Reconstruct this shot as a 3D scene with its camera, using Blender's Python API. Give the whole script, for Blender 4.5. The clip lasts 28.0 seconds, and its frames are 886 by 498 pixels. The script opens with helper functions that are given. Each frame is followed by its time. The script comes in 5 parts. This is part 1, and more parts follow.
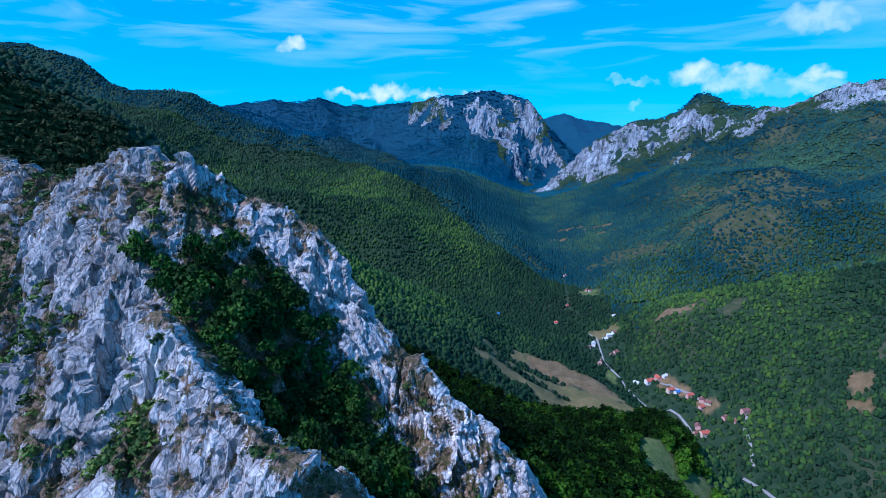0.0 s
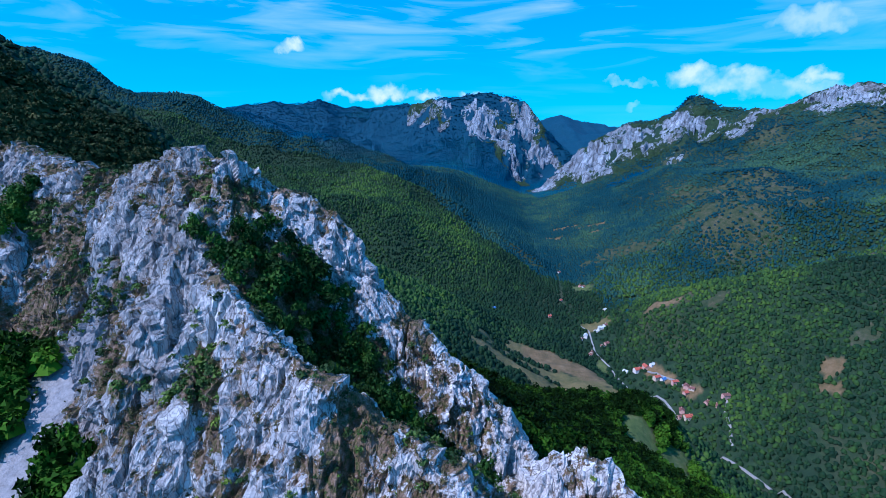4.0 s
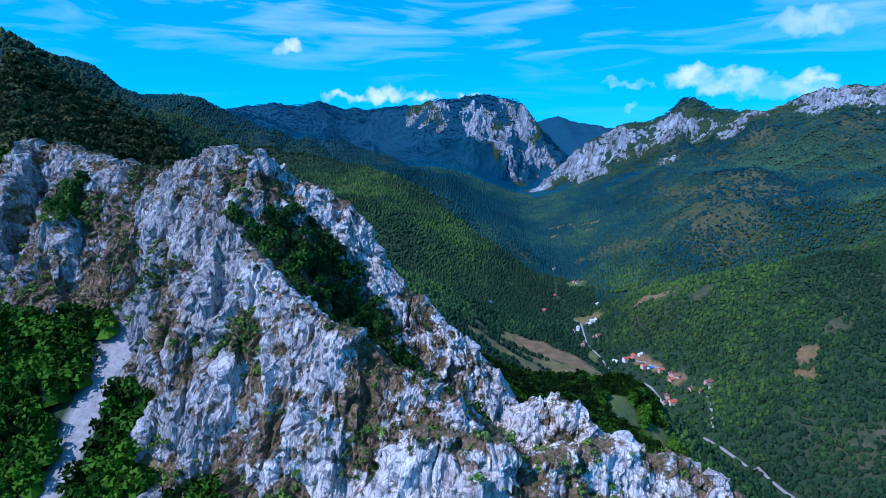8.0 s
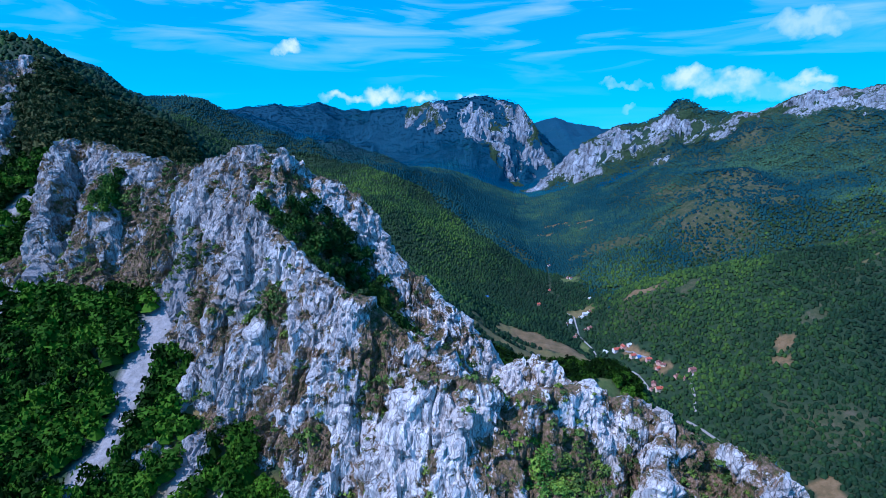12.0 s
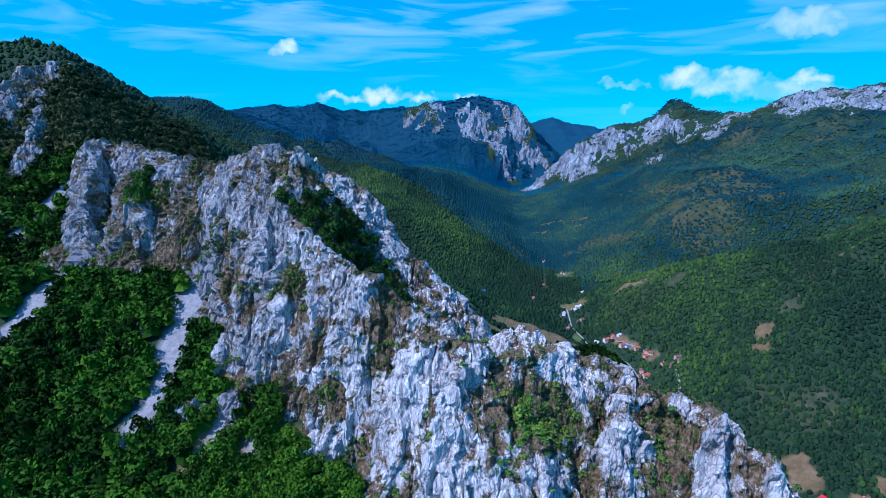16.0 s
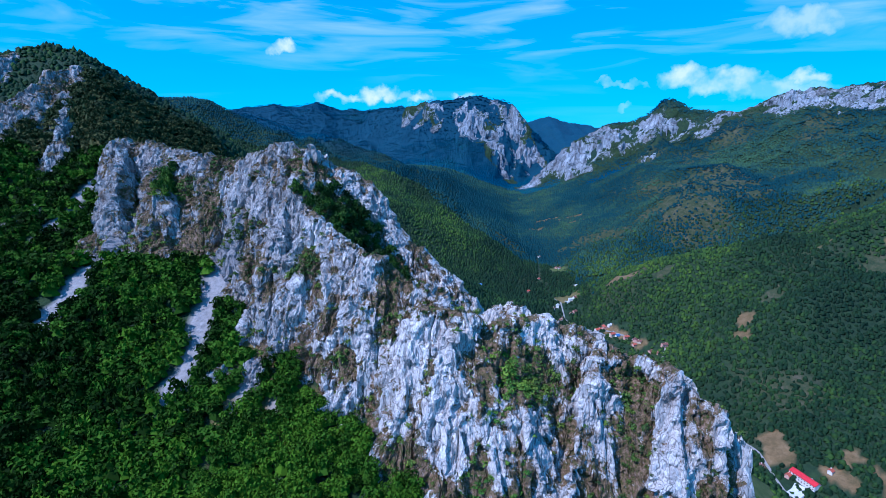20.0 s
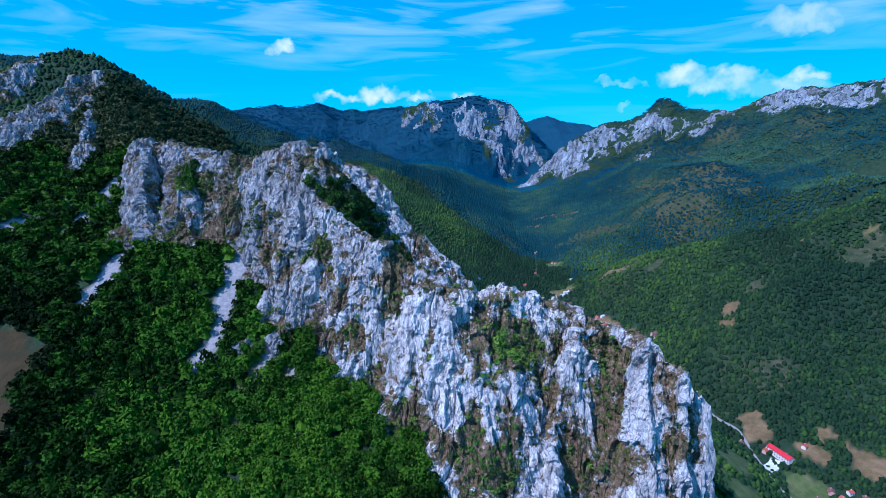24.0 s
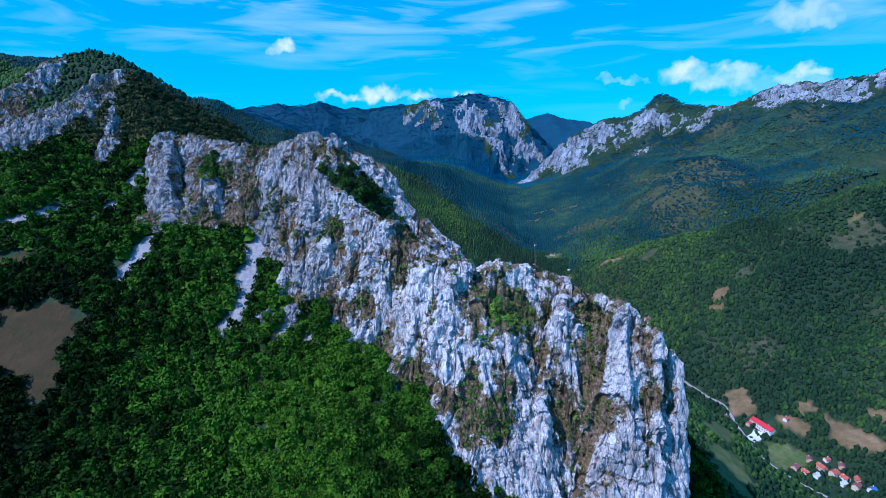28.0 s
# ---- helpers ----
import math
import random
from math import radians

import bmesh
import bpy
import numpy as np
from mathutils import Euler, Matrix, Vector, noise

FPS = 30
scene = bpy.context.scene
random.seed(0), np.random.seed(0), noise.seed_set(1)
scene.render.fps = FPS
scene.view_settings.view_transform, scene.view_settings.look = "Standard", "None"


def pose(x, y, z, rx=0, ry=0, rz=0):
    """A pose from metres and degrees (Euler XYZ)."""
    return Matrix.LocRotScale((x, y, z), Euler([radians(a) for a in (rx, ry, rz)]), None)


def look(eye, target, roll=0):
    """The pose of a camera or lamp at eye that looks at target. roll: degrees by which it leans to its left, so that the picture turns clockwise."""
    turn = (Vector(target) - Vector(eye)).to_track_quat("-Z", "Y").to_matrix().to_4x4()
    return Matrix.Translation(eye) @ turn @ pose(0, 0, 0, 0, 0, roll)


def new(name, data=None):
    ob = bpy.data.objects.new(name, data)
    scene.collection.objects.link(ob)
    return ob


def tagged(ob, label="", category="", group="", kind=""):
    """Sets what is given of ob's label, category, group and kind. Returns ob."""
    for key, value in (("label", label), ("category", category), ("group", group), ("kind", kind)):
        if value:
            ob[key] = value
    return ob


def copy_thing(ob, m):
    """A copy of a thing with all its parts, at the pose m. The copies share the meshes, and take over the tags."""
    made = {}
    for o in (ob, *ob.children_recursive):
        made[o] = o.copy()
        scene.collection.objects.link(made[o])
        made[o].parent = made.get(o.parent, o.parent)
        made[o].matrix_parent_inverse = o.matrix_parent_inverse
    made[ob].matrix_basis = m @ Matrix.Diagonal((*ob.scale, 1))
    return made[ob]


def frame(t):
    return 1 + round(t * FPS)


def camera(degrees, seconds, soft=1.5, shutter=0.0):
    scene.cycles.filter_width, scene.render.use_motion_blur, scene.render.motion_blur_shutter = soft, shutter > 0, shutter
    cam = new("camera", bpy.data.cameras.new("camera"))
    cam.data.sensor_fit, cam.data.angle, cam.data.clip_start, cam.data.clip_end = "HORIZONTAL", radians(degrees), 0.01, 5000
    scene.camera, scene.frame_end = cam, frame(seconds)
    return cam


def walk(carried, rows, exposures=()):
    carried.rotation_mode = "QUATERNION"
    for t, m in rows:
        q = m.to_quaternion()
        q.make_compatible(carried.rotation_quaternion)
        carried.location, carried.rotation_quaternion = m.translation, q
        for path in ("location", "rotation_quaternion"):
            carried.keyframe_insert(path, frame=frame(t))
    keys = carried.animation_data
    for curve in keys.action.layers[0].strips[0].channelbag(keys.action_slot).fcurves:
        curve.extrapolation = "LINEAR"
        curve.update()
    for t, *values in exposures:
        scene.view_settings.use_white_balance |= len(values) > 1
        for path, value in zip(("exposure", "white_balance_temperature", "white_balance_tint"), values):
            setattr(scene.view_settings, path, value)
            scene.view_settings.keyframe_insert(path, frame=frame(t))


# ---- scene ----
# the camera: seconds, place, pitch, yaw, roll
cam = camera(82.90, 28.0, 0.6)
PATH = [
    (0, 0.25, -0.25, -0.23, -13.264, 0.000, 0.263),
    (2, 0.18, -19.99, -0.11, -13.188, -0.099, 0.249),
    (4, 0.11, -39.83, -0.01, -13.117, -0.196, 0.241),
    (6, 0.04, -59.88, 0.07, -13.057, -0.292, 0.245),
    (8, -0.01, -79.96, 0.13, -13.003, -0.388, 0.255),
    (10, -0.03, -99.90, 0.16, -12.949, -0.483, 0.279),
    (12, -0.05, -119.83, 0.18, -12.906, -0.580, 0.298),
    (14, -0.08, -139.85, 0.25, -12.899, -0.682, 0.273),
    (16, -0.13, -159.92, 0.31, -12.919, -0.786, 0.220),
    (18, -0.15, -179.97, 0.23, -12.950, -0.886, 0.172),
    (20, -0.16, -199.98, 0.01, -12.996, -0.986, 0.131),
    (22, -0.06, -220.21, -0.27, -13.018, -1.028, 0.047),
    (23.5, 0.10, -235.57, -0.50, -13.010, -1.014, -0.049),
    (24.5, 0.11, -245.75, -0.80, -13.025, -0.986, -0.130),
    (25.5, 0.14, -255.95, -1.32, -13.074, -0.952, -0.200),
    (26, 0.18, -261.07, -1.80, -13.110, -0.931, -0.235),
    (26.5, 0.18, -266.22, -2.53, -13.137, -0.891, -0.298),
    (27, 0.11, -271.32, -3.64, -13.158, -0.848, -0.365),
    (27.5, -0.06, -276.29, -5.43, -13.167, -0.813, -0.414),
    (28, -0.28, -281.23, -7.48, -13.172, -0.780, -0.458),
]
walk(cam, [(t, pose(x, y, z, 90 + p, 0, w) @ pose(0, 0, 0, 0, 0, r)) for t, x, y, z, p, w, r in PATH], [(0, 0.14, 4640, 24), (28, 0.14, 4640, 24)])

# ---- light ----
SUN_EL, SUN_AZ = 49.5, 238.0          # degrees above the horizon; degrees clockwise from +y
sun = new("sun", bpy.data.lights.new("sun", "SUN"))
sun.data.energy, sun.data.angle, sun.data.color = 4.5, radians(0.5), (1.0, 0.87, 0.75)
az, el = radians(SUN_AZ), radians(SUN_EL)
to_sun = Vector((math.sin(az) * math.cos(el), math.cos(az) * math.cos(el), math.sin(el)))
sun.matrix_world = look(to_sun * 1000, (0, 0, 0))

world = bpy.data.worlds.new("world")
scene.world = world
world.use_nodes = True


def nodes_of(tree):
    """Two helpers for a node tree: add a node, link sockets."""
    def add(kind, **values):
        n = tree.nodes.new(kind)
        for key, value in values.items():
            if key.startswith("in_"):
                n.inputs[int(key[3:])].default_value = value
            else:
                setattr(n, key, value)
        return n

    def link(a, b):
        tree.links.new(a, b)
    return add, link


def build_sky():
    tree = world.node_tree
    tree.nodes.clear()
    add, link = nodes_of(tree)
    out, bg = add("ShaderNodeOutputWorld"), add("ShaderNodeBackground")
    sky = add("ShaderNodeTexSky", sky_type="NISHITA", sun_disc=False)
    sky.sun_elevation, sky.sun_rotation = radians(SUN_EL), radians(SUN_AZ)
    sky.altitude, sky.air_density, sky.dust_density, sky.ozone_density = 700, 1.0, 0.0, 4.0
    satur = add("ShaderNodeHueSaturation", in_1=SKY_SAT)
    link(sky.outputs[0], satur.inputs["Color"])
    hue = add("ShaderNodeMixRGB", blend_type="MULTIPLY")
    hue.inputs[0].default_value = 1.0
    link(satur.outputs[0], hue.inputs[1])
    hue.inputs[2].default_value = (*SKY_TINT, 1)
    # thin streaks of high cloud and a few small cumulus heaps
    tc = add("ShaderNodeTexCoord")
    stretch = add("ShaderNodeMapping")
    stretch.inputs["Scale"].default_value = (1.6, 1.6, 12.0)
    stretch.inputs["Rotation"].default_value = (0, radians(5), 0)
    link(tc.outputs["Generated"], stretch.inputs["Vector"])
    streak = add("ShaderNodeTexNoise")
    streak.inputs["Scale"].default_value, streak.inputs["Detail"].default_value, streak.inputs["Distortion"].default_value = 2.6, 6.0, 0.6
    link(stretch.outputs[0], streak.inputs["Vector"])
    ramp = add("ShaderNodeMapRange")
    for k, v in ((1, 0.45), (2, 0.78), (3, 0.0), (4, 0.6)):
        ramp.inputs[k].default_value = v
    link(streak.outputs["Fac"], ramp.inputs[0])
    sep = add("ShaderNodeSeparateXYZ")
    link(tc.outputs["Generated"], sep.inputs[0])
    high = add("ShaderNodeMapRange")
    for k, v in ((1, 0.09), (2, 0.21), (3, 0.10), (4, 1.0)):
        high.inputs[k].default_value = v
    link(sep.outputs["Z"], high.inputs[0])
    thin = add("ShaderNodeMath", operation="MULTIPLY")
    link(ramp.outputs[0], thin.inputs[0])
    link(high.outputs[0], thin.inputs[1])
    cover = thin.outputs[0]
    fluff = add("ShaderNodeTexNoise")
    fluff.inputs["Scale"].default_value, fluff.inputs["Detail"].default_value = 34.0, 8.0
    link(tc.outputs["Generated"], fluff.inputs["Vector"])
    wob = add("ShaderNodeMixRGB", blend_type="ADD")
    wob.inputs[0].default_value = 0.06
    link(tc.outputs["Generated"], wob.inputs[1])
    link(fluff.outputs["Color"], wob.inputs[2])
    lump = add("ShaderNodeTexNoise")
    lump.inputs["Scale"].default_value, lump.inputs["Detail"].default_value = 24.0, 7.0
    link(tc.outputs["Generated"], lump.inputs["Vector"])
    puff = add("ShaderNodeMapRange")
    for k, v in ((1, 0.36), (2, 0.58), (3, 0.35), (4, 1.1)):
        puff.inputs[k].default_value = v
    link(lump.outputs["Fac"], puff.inputs[0])
    for (cx, cz, wx, wz, dens) in CLOUDS:
        d = Vector((cx, 1.0, cz)).normalized()
        m = add("ShaderNodeMapping", vector_type="TEXTURE")
        m.inputs["Location"].default_value = d + Vector((0.03, 0.03, 0.03))
        m.inputs["Scale"].default_value = (wx, 0.5, wz)
        link(wob.outputs[0], m.inputs["Vector"])
        dist = add("ShaderNodeVectorMath", operation="LENGTH")
        link(m.outputs[0], dist.inputs[0])
        r = add("ShaderNodeMapRange", interpolation_type="SMOOTHSTEP")
        for k, v in ((1, 1.25), (2, 0.25), (3, 0.0), (4, dens)):
            r.inputs[k].default_value = v
        link(dist.outputs["Value"], r.inputs[0])
        thick = add("ShaderNodeMath", operation="MULTIPLY")
        link(r.outputs[0], thick.inputs[0])
        link(puff.outputs[0], thick.inputs[1])
        mx = add("ShaderNodeMath", operation="MAXIMUM")
        link(cover, mx.inputs[0])
        link(thick.outputs[0], mx.inputs[1])
        cover = mx.outputs[0]
    # the even deep blue of a clear dry day, paler towards the horizon
    low = add("ShaderNodeMapRange")
    for k, v in ((1, 0.0), (2, 0.30), (3, 0.0), (4, 1.0)):
        low.inputs[k].default_value = v
    link(sep.outputs["Z"], low.inputs[0])
    deep = add("ShaderNodeMixRGB")
    link(low.outputs[0], deep.inputs[0])
    deep.inputs[1].default_value, deep.inputs[2].default_value = HORIZON, ZENITH
    even = add("ShaderNodeMixRGB")
    even.inputs[0].default_value = 0.72
    link(hue.outputs[0], even.inputs[1])
    link(deep.outputs[0], even.inputs[2])
    mix = add("ShaderNodeMixRGB")
    link(cover, mix.inputs[0])
    link(even.outputs[0], mix.inputs[1])
    mix.inputs[2].default_value = CLOUD_COLOUR
    bg.inputs[1].default_value = SKY_STRENGTH
    link(mix.outputs[0], bg.inputs[0])
    link(bg.outputs[0], out.inputs[0])


SKY_SAT, SKY_TINT, SKY_STRENGTH = 1.15, (0.21, 0.83, 1.12), 0.135
HORIZON, ZENITH = (0.36, 3.7, 5.6, 1), (0.06, 2.6, 5.2, 1)
CLOUD_COLOUR = (6.2, 6.6, 6.6, 1)
# cumulus: sideways and up as a share of the way ahead, half width, half height, density
CLOUDS = [(-0.278, 0.152, 0.030, 0.012, 0.85), (-0.18, 0.067, 0.040, 0.011, 0.7), (-0.105, 0.072, 0.045, 0.015, 0.85), (-0.045, 0.068, 0.040, 0.012, 0.75), (0.059, 0.067, 0.024, 0.008, 0.75),
          (0.358, 0.09, 0.040, 0.008, 0.5), (0.49, 0.104, 0.045, 0.020, 0.8), (0.56, 0.094, 0.06, 0.018, 0.75), (0.65, 0.085, 0.07, 0.015, 0.55), (0.368, 0.049, 0.018, 0.006, 0.4),
          (0.69, 0.205, 0.05, 0.020, 0.5), (0.713, 0.107, 0.022, 0.012, 0.7)]
build_sky()

# ---- noise and ridge lines ----
PERM = np.random.RandomState(7).permutation(256)
PERM = np.concatenate([PERM, PERM, PERM])


def lattice(x, y, z):
    """Smooth value noise from -1 to 1."""
    xi, yi, zi = np.floor(x).astype(int), np.floor(y).astype(int), np.floor(z).astype(int)
    u, v, w = x - xi, y - yi, z - zi
    u, v, w = u * u * u * (u * (u * 6 - 15) + 10), v * v * v * (v * (v * 6 - 15) + 10), w * w * w * (w * (w * 6 - 15) + 10)
    xi, yi, zi = xi & 255, yi & 255, zi & 255

    def h(a, b, c):
        return PERM[PERM[PERM[(xi + a) & 255] + ((yi + b) & 255)] + ((zi + c) & 255)] / 127.5 - 1
    x00 = h(0, 0, 0) * (1 - u) + h(1, 0, 0) * u
    x10 = h(0, 1, 0) * (1 - u) + h(1, 1, 0) * u
    x01 = h(0, 0, 1) * (1 - u) + h(1, 0, 1) * u
    x11 = h(0, 1, 1) * (1 - u) + h(1, 1, 1) * u
    return (x00 * (1 - v) + x10 * v) * (1 - w) + (x01 * (1 - v) + x11 * v) * w


def fbm(x, y, z=0.0, size=100.0, octaves=4, gain=0.5, ridged=False):
    z = z + 0 * x
    total, amp, f = 0 * x, 1.0, 1.0 / size
    for k in range(octaves):
        n = lattice(x * f + 17.3 * k, y * f + 5.1 * k, z * f + 9.7 * k)
        if ridged:
            n = 1 - 2 * np.abs(n)
        total = total + amp * n
        amp, f = amp * gain, f * 2.03
    return total


def facets(x, y, z, size, tilt):
    """Broken rock: each cell of a scatter of points has its own offset (-1 to 1) and a slant of its own."""
    x, y, z = x / size, y / size, z / size
    xi, yi, zi = np.floor(x).astype(int), np.floor(y).astype(int), np.floor(z).astype(int)
    best, out = np.full(x.shape, 1e9), np.zeros(x.shape)
    for a in (-1, 0, 1):
        for b in (-1, 0, 1):
            for c in (-1, 0, 1):
                k = PERM[PERM[PERM[(xi + a) & 255] + ((yi + b) & 255)] + ((zi + c) & 255)]
                r1, r2, r3, r4, r5, r6 = [PERM[k + n] / 255.0 for n in (1, 37, 71, 113, 151, 199)]
                dx, dy, dz = xi + a + r1 - x, yi + b + r2 - y, zi + c + r3 - z
                d = dx * dx + dy * dy + dz * dz
                near = d < best
                best = np.where(near, d, best)
                out = np.where(near, 2 * r4 - 1 + tilt * (dx * (2 * r5 - 1) + dy * (2 * r6 - 1) + dz * (2 * r1 - 1)) * 2, out)
    return out


def along(x, y, line):
    """Distance to a broken line, the side (left +1, right -1), and the line's further columns at the nearest place."""
    line = np.array(line, float)
    best = np.full(x.shape, 1e9)
    side = np.ones(x.shape)
    cols = [np.zeros(x.shape) for _ in range(line.shape[1] - 2)]
    for a, b in zip(line[:-1], line[1:]):
        dx, dy = b[0] - a[0], b[1] - a[1]
        t = np.clip(((x - a[0]) * dx + (y - a[1]) * dy) / (dx * dx + dy * dy), 0, 1)
        d = np.hypot(x - a[0] - t * dx, y - a[1] - t * dy)
        s = (dx * (y - a[1]) - dy * (x - a[0])) / (math.hypot(dx, dy) * (d + 1e-6))
        near, tie = d < best - 1e-6, np.abs(d - best) <= 1e-6
        side = np.where(tie, np.clip(side + s, -1, 1), np.where(near, np.clip(s, -1, 1), side))
        best = np.where(near, d, best)
        for k in range(len(cols)):
            cols[k] = np.where(near, a[2 + k] + t * (b[2 + k] - a[2 + k]), cols[k])
    return best, side, cols


def ridge(x, y, line, left, right, ravine=0.0):
    """Height of a ridge with crest points x, y, z; each flank: upper slope, height of the upper part, lower slope; ravines run down the flanks."""
    d, side, (z,) = along(x, y, line)
    if ravine:
        z = z - ravine * step(d, 25, 210) * (0.55 - 0.55 * fbm(x, y, 33.0, 270, 3, 0.5, True))

    def flank(s1, h1, s2):
        return np.where(d * s1 < h1, d * s1, h1 + (d - h1 / s1) * s2)
    w = 0.5 + 0.5 * side
    return z - flank(*left) * w - flank(*right) * (1 - w)


def smax(a, b, k):
    h = np.clip(0.5 + 0.5 * (a - b) / k, 0, 1)
    return b * (1 - h) + a * h + k * h * (1 - h)


def step(x, a, b):
    t = np.clip((x - a) / (b - a), 0, 1)
    return t * t * (3 - 2 * t)


VALLEY = [(520, -700, -405), (450, 0, -388), (404, 270, -384), (345, 571, -388), (325, 706, -380), (289, 810, -355), (255, 945, -343), (290, 1250, -328),
          (330, 1700, -298), (400, 2300, -264), (430, 2440, -256), (520, 2800, -230), (700, 3300, -200)]
MAIN = [(-1500, 700, 190), (-700, 600, 95), (-545, 510, 82), (-400, 441, 72), (-330, 320, -22), (-250, 277, -55), (-153, 215, -75), (-92, 195, -85)]
MAIN_NOSE = [(-545, 520, 84), (-440, 495, 84), (-390, 500, 65), (-344, 508, 37), (-324, 528, 20), (-300, 536, -3), (-275, 548, -25), (-200, 590, -85)]
SPUR = [(-92, 195, -85), (-20, 190, -130), (40, 190, -185), (110, 240, -245), (170, 340, -285)]
LEFT = [(-2400, 1600, 330), (-1350, 1680, 250), (-1194, 1690, 206), (-1067, 1690, 134), (-992, 1690, 124), (-866, 1693, 138), (-802, 1690, 132), (-739, 1685, 98), (-677, 1680, 70), (-595, 1665, 32), (-496, 1640, -14), (-361, 1580, -80), (-251, 1530, -126), (-137, 1450, -178), (29, 1370, -238), (148, 1280, -266), (223, 1180, -302), (266, 1080, -354)]
LEFT_BACK = [(-1300, 2700, 150), (-900, 2500, 60), (-500, 2300, -30), (-150, 2100, -150), (150, 1900, -250), (280, 1800, -298)]
RIGHT_SPUR = [(690, 640, -180), (600, 720, -214), (500, 790, -243), (400, 830, -276), (345, 850, -320)]
PLATEAU = [(-2600, 3000, 205), (-1500, 3300, 150), (-1011, 3300, 160), (-770, 3330, 178), (-500, 3350, 170), (0, 3500, 150), (250, 3500, 120)]
TABLE = [(-420, 3050, 120), (-110, 2830, 146), (15, 2800, 170), (130, 2800, 184), (260, 2790, 186), (330, 2781, 172), (390, 2770, 165), (442, 2750, 126), (500, 2720, 82), (538, 2690, 46), (610, 2650, -50), (700, 2600, -120)]
GATE = [(440, 2260, -258), (560, 2230, -150), (690, 2220, -40), (800, 2210, 40), (920, 2190, 75), (1053, 2148, 140), (1130, 2080, 120), (1190, 1950, 74),
        (1300, 1800, 115), (1454, 1647, 160), (1700, 1500, 215), (2600, 1200, 300)]
SHOULDER = [(1900, 1480, 20), (1237, 1380, -94), (1010, 1260, -115), (854, 1200, -122), (699, 1190, -143), (581, 1220, -198), (476, 1230, -258), (390, 1220, -316), (322, 1170, -353)]
TERRACE = [(120, 350, -262), (165, 438, -273), (185, 518, -307), (185, 640, -316), (150, 750, -320)]
RIGHT = [(2200, 500, 120), (1300, 720, -40), (900, 660, -110), (673, 612, -180), (520, 560, -290)]
RIGHT2 = [(2000, -300, 40), (1100, 100, -120), (760, 220, -215), (560, 310, -290), (500, 330, -325)]
BLUE_HILL = [(700, 4250, 30), (900, 4300, 110), (1000, 4300, 132), (1150, 4300, 95), (1500, 4350, 20)]


def land(x, y, rough=True):
    """Height of the bare land."""
    wx = x + 30 * fbm(x, y, 3.0, 330, 3)
    wy = y + 30 * fbm(x, y, 51.0, 330, 3)
    calm = step(np.hypot(x + 60, y - 100), 260, 600)
    wx, wy = x + (wx - x) * calm, y + (wy - y) * calm
    d, side, (zf,) = along(x, y, VALLEY)
    # a flat floor by the village, a narrow cut between steep slopes further up
    deep, back, w = step(y, 880, 1150), step(y, 1500, 2000), 0.5 + 0.5 * side
    rise = (0.07 + deep * (0.35 + 0.06 * w - 0.12 * back)) * np.maximum(d - 60 + 25 * deep, 0)
    h = zf - smax(-rise, -(200 - 90 * back * w), 40)
    top = 165 - 0.35 * np.maximum(x + 100, 0)
    apron = -95 - 0.68 * (165 - np.minimum(y, top)) - 1.1 * np.maximum(x - 60, 0) - 0.9 * np.maximum(y - top, 0)
    apron = apron - 0.6 * np.maximum(np.minimum(x, 60) + 10, 0)
    apron = np.maximum(apron, -330 - 0.6 * np.maximum(x + 50, 0) + 0.35 * np.maximum(-y - 250, 0))
    h = smax(h, np.minimum(apron, 40), 14)
    for line, left, right, k in (
            (MAIN, (0.62, 400, 0.5), (0.68, 200, 0.6), 14), (MAIN_NOSE, (0.62, 400, 0.5), (0.62, 200, 0.6), 10), (SPUR, (0.62, 300, 0.5), (0.9, 200, 0.6), 10), (LEFT, (0.5, 300, 0.3), (0.46, 400, 0.35), 9), (LEFT_BACK, (0.5, 300, 0.4), (0.5, 300, 0.4), 10), (RIGHT_SPUR, (0.42, 200, 0.4), (0.45, 200, 0.4), 10),
            (PLATEAU, (0.4, 400, 0.3), (0.45, 500, 0.3), 30), (TABLE, (0.5, 300, 0.4), (1.5, 210, 0.75), 20), (GATE, (0.6, 300, 0.5), (0.62, 110, 0.40), 18),
            (SHOULDER, (0.42, 200, 0.3), (0.45, 300, 0.3), 12), (RIGHT, (0.5, 200, 0.3), (0.45, 200, 0.3), 12), (RIGHT2, (0.45, 200, 0.3), (0.45, 200, 0.3), 20),
            (TERRACE, (0.03, 6, 0.3), (0.2, 9, 0.75), 8),
            (BLUE_HILL, (0.3, 400, 0.3), (0.3, 400, 0.3), 20)):
        h = smax(h, ridge(wx, wy, line, left, right, 34.0 if line in (LEFT, LEFT_BACK, PLATEAU, SHOULDER, GATE, RIGHT) else 0.0), k)
    if rough:
        up = step(h - zf, 10, 120)
        h = h + calm * up * (21 * fbm(x, y, 0.0, 300, 5, 0.52, ridged=True) - 7) + 1.5 * fbm(x, y, 20.0, 40, 3)
    return h


